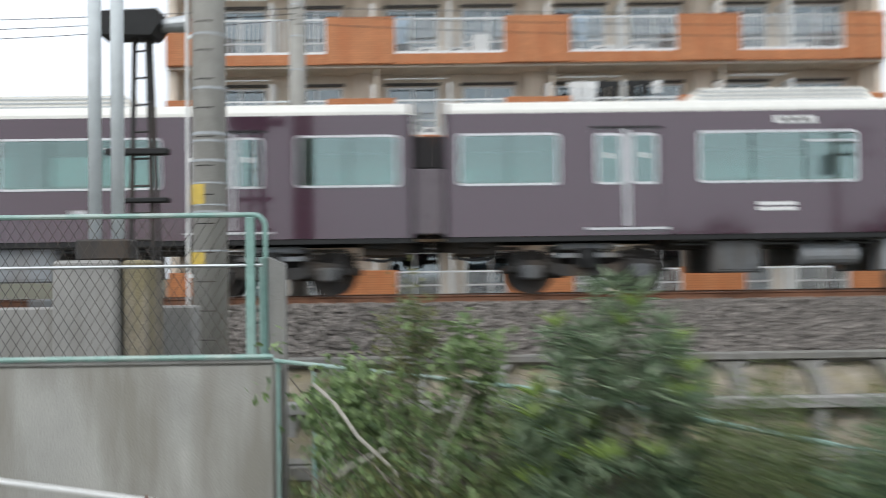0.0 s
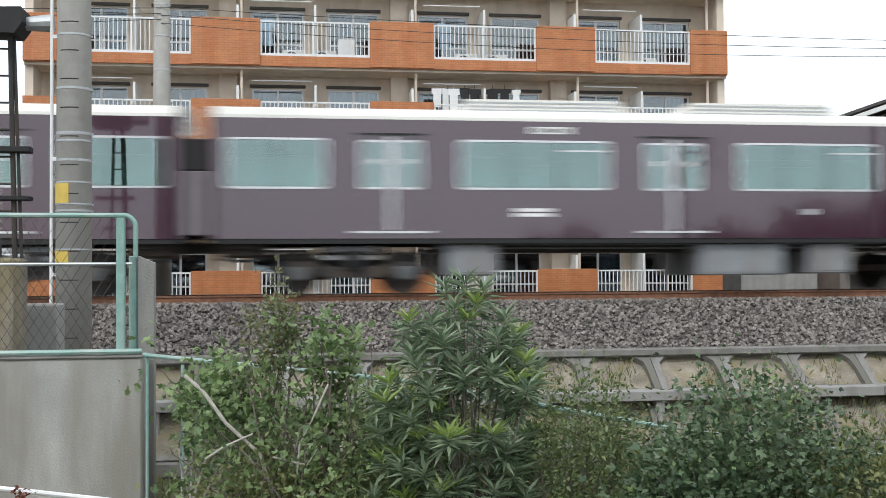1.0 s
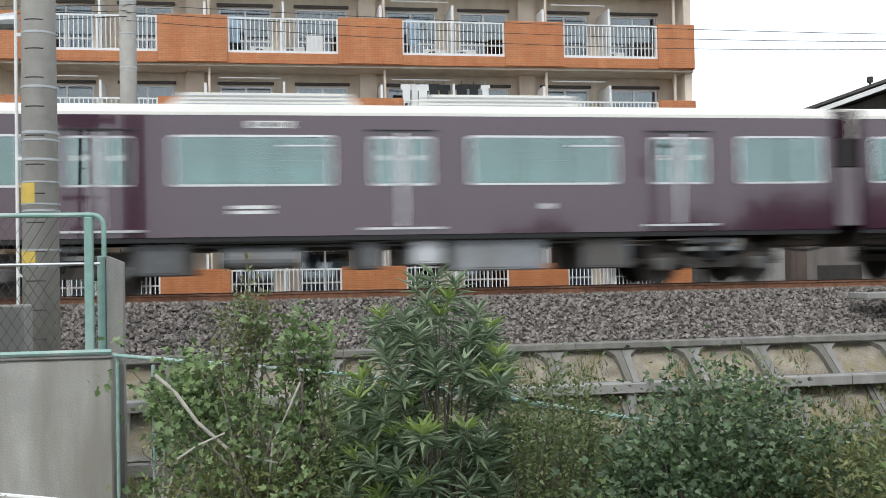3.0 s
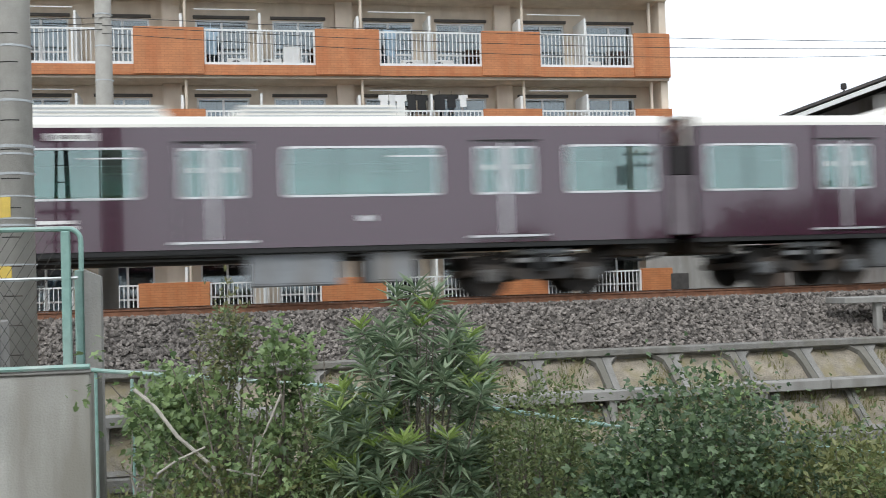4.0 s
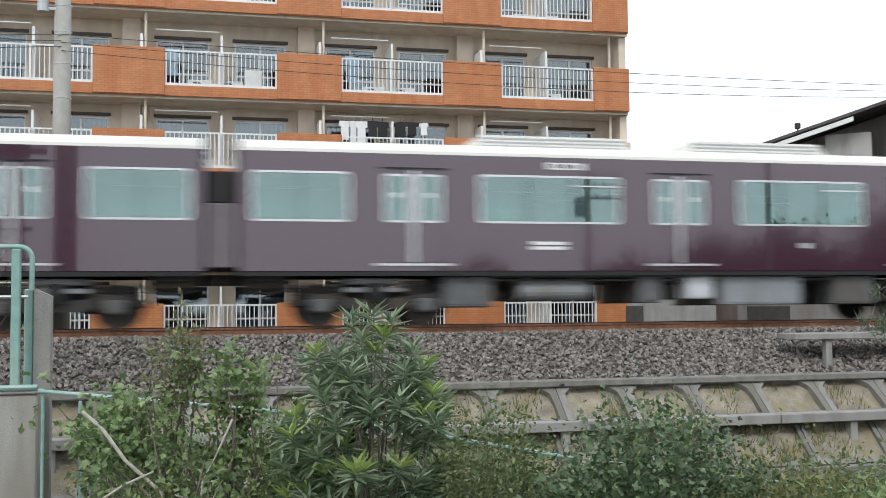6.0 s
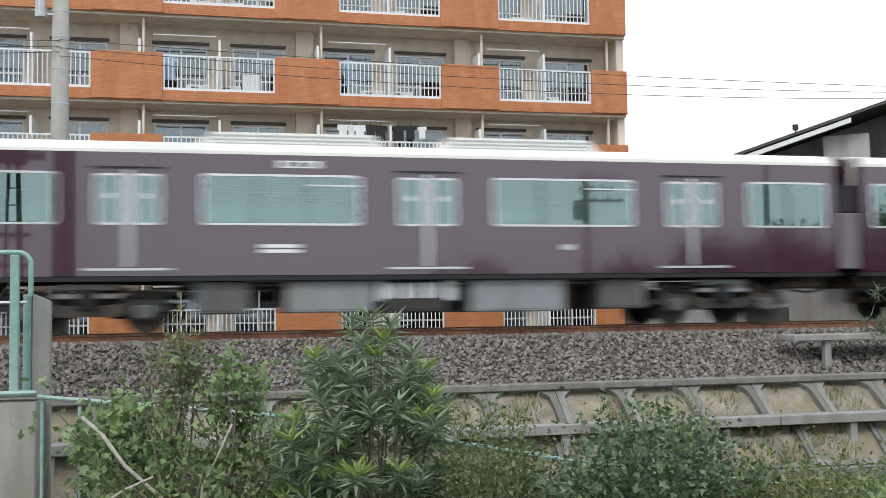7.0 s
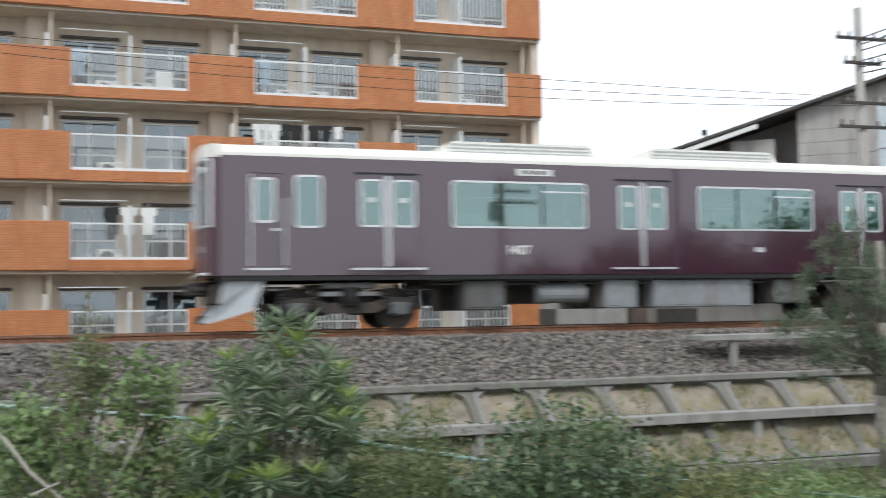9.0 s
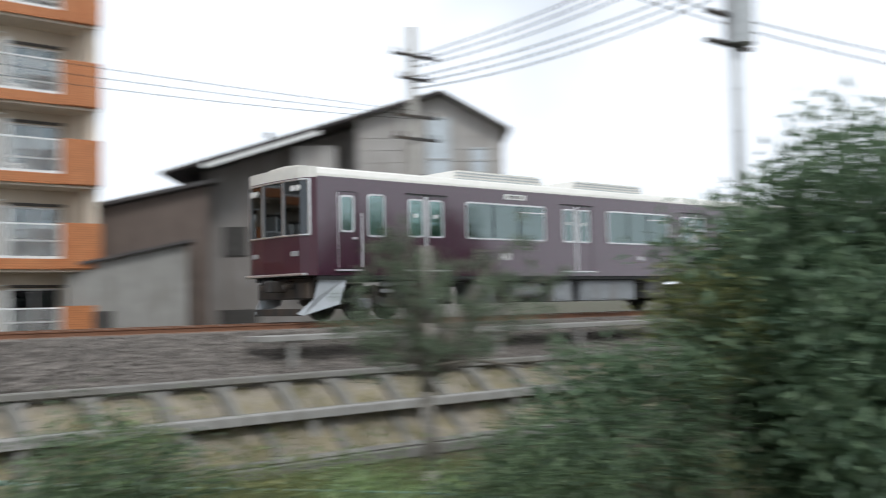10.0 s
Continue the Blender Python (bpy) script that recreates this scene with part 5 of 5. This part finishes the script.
def oleander():
    """A shrub of upright stems that end in whorls of long narrow leaves; the nearest leaves are pieces of their own."""
    rng = np.random.default_rng(21)
    b = thing("oleander_bush", "dense oleander shrub with long narrow leaves", "shrub")
    base = np.array([1.08, 6.9, -2.0])
    c = np.array([1.05, 6.75, -.68])
    n = 150
    pts, d = crown_points(rng, c, (.62, .55, .86), n, .45, .3)
    keep = pts[:, 2] < c[2] + 1.02 - .75 * np.abs(pts[:, 0] - c[0])
    pts, d = pts[keep], d[keep]
    top = np.array([[1.22, 6.7, .25], [1.10, 6.75, .21], [1.35, 6.7, .20], [1.28, 6.6, .12], [1.14, 6.6, .10], [.99, 6.6, .0], [1.47, 6.6, .02], [1.22, 6.55, .02], [1.05, 6.5, -.12], [1.4, 6.5, -.1], [.86, 6.6, -.2], [1.6, 6.6, -.26]])
    top[:, 0] -= .15
    pts, d = np.concatenate([top, pts]), np.concatenate([np.tile([0, 0, 1.0], (len(top), 1)), d])
    stems("stem", M_BARK, b, base, pts[:34], .016, rng, .06)
    P, D, L, young = [], [], [], []
    for i, (p, dd) in enumerate(zip(pts, d)):
        up = np.array([dd[0] * .5, dd[1] * .5, .9])
        up /= np.linalg.norm(up)
        k = rng.integers(20, 28)
        for j in range(k):
            a = j * 2.4 + rng.random()
            e = np.array([math.cos(a), math.sin(a), 0])
            lift = 1.15 - 1.75 * j / k + rng.normal(0, .12)
            P.append(p - up * (.09 * j / k))
            D.append(e + up * lift)
            L.append(rng.uniform(.12, .18))
            young.append(i % 4 == 3 and j < 8)
    P, D, L, young = map(np.array, (P, D, L, young))
    fm = frames(P, D, .25, L, np.full(len(L), .031), rng)
    share("young_leaves", scatter("young_leaves", BLADE, BLADE_F, fm[young], M_OLETIP), b, label="pale green young leaves")
    rest = np.where(~young)[0]
    near = rest[np.argsort(P[rest, 1] - .6 * P[rest, 2])][:280]
    far = np.setdiff1d(rest, near)
    share("leaves", scatter("leaves", BLADE, BLADE_F, fm[far], M_OLEANDER), b)
    me = scatter("leaf", BLADE, BLADE_F, np.eye(4)[None], M_OLEANDER)
    for i in near:
        share("leaf", me, b, Matrix(fm[i].tolist()))


def straggler():
    """A thin open shrub: pale crooked branches with lobed leaves along their outer halves."""
    rng = np.random.default_rng(31)
    b = thing("straggling_bush", "straggling light green shrub with pale dry branches", "shrub")
    P, D = [], []
    base = Vector((.25, 7.3, -2.0))
    ends = [(-.95, 7.4, -.35), (-.75, 7.3, -.62), (-.55, 7.5, -.25), (-.35, 7.3, -.45), (-.15, 7.5, -.18), (.1, 7.4, -.4), (.3, 7.5, -.3), (.5, 7.3, -.2), (.62, 7.4, -.5),
            (-.85, 7.2, -.9), (-.4, 7.1, -.85), (.05, 7.1, -.8), (.4, 7.1, -.75), (-.6, 7.2, -1.15), (.2, 7.0, -1.1), (-.2, 7.6, -.6)]
    for k, e in enumerate(ends):
        bm = bmesh.new()
        e = Vector(e)
        pts = [base.lerp(e, f) + Vector(rng.normal(0, .14, 3)) * f * (1 - f) * 3 for f in (0, .25, .5, .75, 1)]
        for i in range(4):
            tube(bm, pts[i], pts[i + 1], .016 - .003 * i, .016 - .003 * (i + 1), 6, caps=False)
        bmesh.ops.remove_doubles(bm, verts=bm.verts, dist=.0015)
        part("branch", bm, M_BARK, b)
        for j in range(11):
            f = rng.uniform(.6, 1.05)
            c = np.array(base.lerp(e, f)) + rng.normal(0, .085, 3)
            for _ in range(10):
                P.append(c + rng.normal(0, .05, 3))
                v = rng.normal(0, .7, 3)
                v[2] += .1
                D.append(v)
    for pts, r in (([at(-6.3, 7.05, -.40), at(-5.4, 7.0, -.50), at(-3.9, 6.95, -.70), at(-2.4, 6.95, -.91), at(-1.2, 7.0, -1.22), at(-.4, 7.1, -1.9)], .013),
                   ([at(-2.6, 6.95, -.80), at(-4.2, 6.9, -.86), at(-5.0, 6.9, -.93)], .008), ([at(1.6, 7.0, -.48), at(.8, 6.95, -.66), at(.2, 6.95, -.86), at(-.6, 7.0, -1.3)], .008),
                   ([at(-1.5, 6.9, -.95), at(.3, 6.85, -1.0), at(1.2, 6.85, -.88)], .007)):
        bm = bmesh.new()
        pipe(bm, [v + Vector((.03 * math.sin(9 * i), .22, .02 * math.cos(7 * i))) for i, v in enumerate(pts)], r, 7)
        part("branch", bm, M_PALEBARK, b, "pale bare crooked branch")
    P, D = np.array(P), np.array(D)
    L = rng.uniform(.03, .075, len(P))
    tagged(share("leaves", scatter("leaves", LOBED, LOBED_F, frames(P, D, .6, L, L * .8, rng), M_BROAD), b), kind="stuff")


def pine():
    rng = np.random.default_rng(8)
    o = at(40.6, 11.0)
    b = thing("pine_tree", "small pine with a bare trunk and tufted needles", "tree")
    bm = bmesh.new()
    pts = [o + Vector(v) for v in ((0, 0, -2.6), (.03, 0, -1.4), (-.02, .02, -.6), (.02, 0, .1), (0, 0, .9))]
    for i, (p, q) in enumerate(zip(pts, pts[1:])):
        tube(bm, p, q, .105 - .018 * i, .105 - .018 * (i + 1), 10)
    part("trunk", bm, M_PINEBARK, b, smooth=True)
    tips = []
    for i in range(40):
        a, r, z = rng.uniform(0, 6.28), rng.uniform(.2, 1.15), rng.uniform(-.35, 1.0)
        r *= 1.05 - .5 * max(0, (z - .2))
        tips.append((o.x + .22 + (1.15 if i % 7 == 6 else 0) + r * math.cos(a), o.y + r * math.sin(a), z))
    stems("branch", M_BARK, b, pts[3] - Vector((0, 0, .55)), tips, .022, rng, .15)
    P, D = [], []
    for t in tips:
        for _ in range(7):
            c = np.array(t) + rng.normal(0, .12, 3)
            for _ in range(40):
                P.append(c + rng.normal(0, .03, 3))
                v = rng.normal(size=3)
                v[2] += .6
                D.append(v)
    P, D = np.array(P), np.array(D)
    L = rng.uniform(.07, .14, len(P))
    share("needles", scatter("needles", [(-.5, 0, 0), (.5, 0, 0), (0, 1, 0)], [(0, 1, 2)], frames(P, D, .6, L, np.full(len(P), .011), rng), M_PINE), b)


def plants():
    oleander()
    blade, lobed = (BLADE, BLADE_F), (LOBED, LOBED_F)
    straggler()
    leafy_bush("broadleaf_bush", "light green shrub climbing beside the wall", "shrub", (-.9, 8.2, -2.1), (-.60, 8.0, -.66), (.34, .35, .30), 70, 20, .06, M_BROAD, 32, lobed, .8, .5, .08, M_PALEBARK, hollow=.25)
    for i, (x, y, z) in enumerate(((-.17, 7.6, .13), (.22, 7.45, -.10))):
        leafy_bush("shrub_sprig", "upright leafy sprig above the hedge", "shrub", (x, y, -1.6), (x, y, z - .26), ((.19, .17)[i], .14, .46), (56, 26)[i], 20, (.05, .06)[i], (M_DULL, M_BROAD)[i], 40 + i, (blade, lobed)[i], (.5, .75)[i], .3, .05, nstems=8, hollow=.1, rough=.7)
    for i, (x, y, z, rx, rz, m) in enumerate(((-.5, 9.3, -1.25, .45, .55, 0), (.1, 8.9, -1.2, .7, .5, 1), (1.1, 8.6, -1.1, .7, .5, 0), (2.1, 8.2, -1.25, .7, .5, 1), (3.0, 7.6, -1.35, .7, .5, 0), (.4, 7.6, -1.35, .6, .5, 1))):
        leafy_bush("hedge_shrub", "dull green and brown hedge shrub under the others", "shrub", (x, y, -2.3), (x, y, z), (rx, .4, rz), 130, 30, .05, (M_DULL, M_SMALL)[m], 60 + i, blade, .5, .2, .1, nstems=8, hollow=.2)
    leafy_bush("small_leaved_bush", "olive green small-leaved shrub", "shrub", (.72, 7.2, -2.1), (.70, 7.15, -.95), (.42, .4, .5), 150, 34, .042, M_SMALL, 33, blade, .5, .2, .08)
    leafy_bush("small_leaved_bush", "olive and yellowish small-leaved shrub", "shrub", (1.85, 6.6, -2.1), (1.83, 6.6, -.92), (.40, .4, .62), 150, 36, .042, M_SMALL, 34, blade, .5, .2, .08)
    leafy_bush("small_leaved_bush", "yellowing low shrub under the broad leaves", "shrub", (-.2, 7.2, -2.1), (-.2, 7.1, -1.25), (.6, .4, .3), 80, 22, .05, M_YELLOWLEAF, 35, blade, .5, .2, .1, hollow=.2)
    leafy_bush("fig_bush", "dark green shrub with lobed leaves", "shrub", (2.85, 6.2, -2.1), (2.85, 6.1, -.95), (.75, .5, .52), 230, 26, .042, M_FIG, 36, lobed, .8, .5, .12, tip=M_BROAD, rough=.6, hollow=.3)
    leafy_bush("fig_bush", "low dark green shrub with lobed leaves", "shrub", (2.3, 5.9, -2.1), (2.3, 5.9, -1.15), (.45, .4, .45), 110, 22, .052, M_FIG, 37, lobed, .8, .5, .09, tip=M_BROAD)
    leafy_bush("small_leaved_bush", "yellow-green low shrub by the bank", "shrub", (3.55, 5.9, -2.1), (3.5, 5.8, -1.05), (.5, .5, .38), 120, 30, .048, M_YELLOWLEAF, 38, blade, .5, .2, .09)
    leafy_bush("small_leaved_bush", "dull green shrub among the lobed leaves", "shrub", (3.1, 6.5, -2.1), (3.05, 6.5, -.95), (.55, .4, .45), 130, 26, .045, M_DULL, 72, blade, .5, .2, .1, rough=.8)
    leafy_bush("low_bush", "yellow-green low growth at the foot of the bank", "shrub", (4.4, 6.6, -2.2), (4.4, 6.6, -1.3), (.9, .5, .38), 170, 26, .05, M_SMALL, 73, blade, .5, .3, .1, rough=.8)
    leafy_bush("low_bush", "green low growth at the foot of the bank", "shrub", (5.6, 7.2, -2.2), (5.6, 7.2, -1.45), (1.0, .5, .4), 170, 26, .055, M_BROAD, 74, blade, .5, .3, .1, rough=.8)
    leafy_bush("low_bush", "mixed green undergrowth by the handrail", "shrub", (4.2, 5.4, -2.1), (4.2, 5.4, -1.22), (.8, .6, .4), 160, 26, .06, M_BROAD, 39, blade, .5, .3, .1)
    leafy_bush("low_bush", "dark green undergrowth below the pine", "shrub", (5.3, 5.2, -2.1), (5.3, 5.1, -1.05), (.7, .6, .55), 170, 26, .065, M_FIG, 51, blade, .5, .3, .1)
    leafy_bush("low_bush", "dark green undergrowth beside the evergreen", "shrub", (6.4, 5.4, -2.1), (6.5, 5.3, -.75), (.85, .7, .75), 240, 30, .075, M_DARKLEAF, 52, blade, .5, .3, .1, tip=M_FIG)
    leafy_bush("evergreen_tree", "tall dense dark evergreen with an uneven top", "tree", (9.3, 5.0, -2.3), (9.0, 4.7, .0), (1.75, 1.2, 1.7), 620, 42, .12, M_DARKLEAF, 53, blade, .5, .3, .16, stem=.05, nstems=24, hollow=.35, rough=.5, tip=M_FIG)
    leafy_bush("evergreen_tree", "dark evergreen leaning over the handrail", "tree", (8.0, 4.2, -2.3), (8.2, 3.9, -.7), (1.2, .9, 1.2), 420, 36, .11, M_DARKLEAF, 55, blade, .5, .3, .15, stem=.04, nstems=16, hollow=.35, rough=.5)
    for i, (x, y, h, w) in enumerate(((15.9, 3.6, 4.2, 1.9), (18.8, 4.2, 4.9, 2.1), (22.5, 4.0, 5.4, 2.4), (27.0, 4.4, 6.3, 2.7), (32.0, 4.2, 6.8, 3.0))):
        leafy_bush("evergreen_tree", "tall dark evergreen in a row beside the railway", "tree", (x, y, -2.3), (x, y, h / 2 - 2.2), (w, 1.4, h / 2), 420, 24, .26, M_DARKLEAF, 80 + i, blade, .5, .3, .3, stem=.09, nstems=12, hollow=.3, rough=.3)
    leafy_bush("yellowing_bush", "yellow-green shrub at the evergreen's edge", "shrub", (7.2, 5.2, -2.3), (7.25, 5.1, .05), (.4, .4, .6), 70, 26, .065, M_YELLOWLEAF, 54, blade, .5, .3, .1)
    leafy_bush("dried_weed", "small dried dark red weed beside the wall", "weed", (-2.1, 8.35, -2.1), (-2.1, 8.3, -1.42), (.10, .06, .08), 8, 10, .05, M_REDLEAF, 71, blade, .5, .2, .03, nstems=3, stem=.006)
    pine()
    rng = np.random.default_rng(77)
    n = 14000
    x, y = rng.uniform(-4, 14, n), rng.uniform(6, 16.2, n)
    z = np.array([ground_height(v) for v in y])
    d = rng.normal(0, .35, (n, 3)) + np.array([0, 0, 1.0])
    L = rng.uniform(.08, .32, n)
    me = scatter("weeds", BLADE, BLADE_F, frames(np.stack([x, y, z], -1), d, .5, L, L * .16, rng), M_DULL)
    tagged(new("weeds", me), "rough weeds and grass at the foot of the bank", "weeds", kind="stuff")


plants()

# ---- what moves ----
# seconds and the place of the tail car's rear coupling along the track
RUN = [(0.0, -133.1), (0.5, -124.52), (1.0, -115.95), (1.5, -107.27), (2.1, -97.48), (2.8, -86.1), (3.5, -75.0), (4.0, -67.13), (4.5, -59.63), (5.0, -52.14), (5.5, -44.77), (6.2, -34.91), (6.9, -25.45), (7.5, -17.38), (8.0, -10.83), (8.5, -4.57), (8.8, -0.9), (9.2, 4.0), (9.5, 7.57), (9.8, 11.17), (10.0, 13.55)]


def motions():
    for k, car in enumerate(cars):
        walk(car, [(t, pose(x + CAR * k, MID, 0)) for t, x in RUN])


motions()
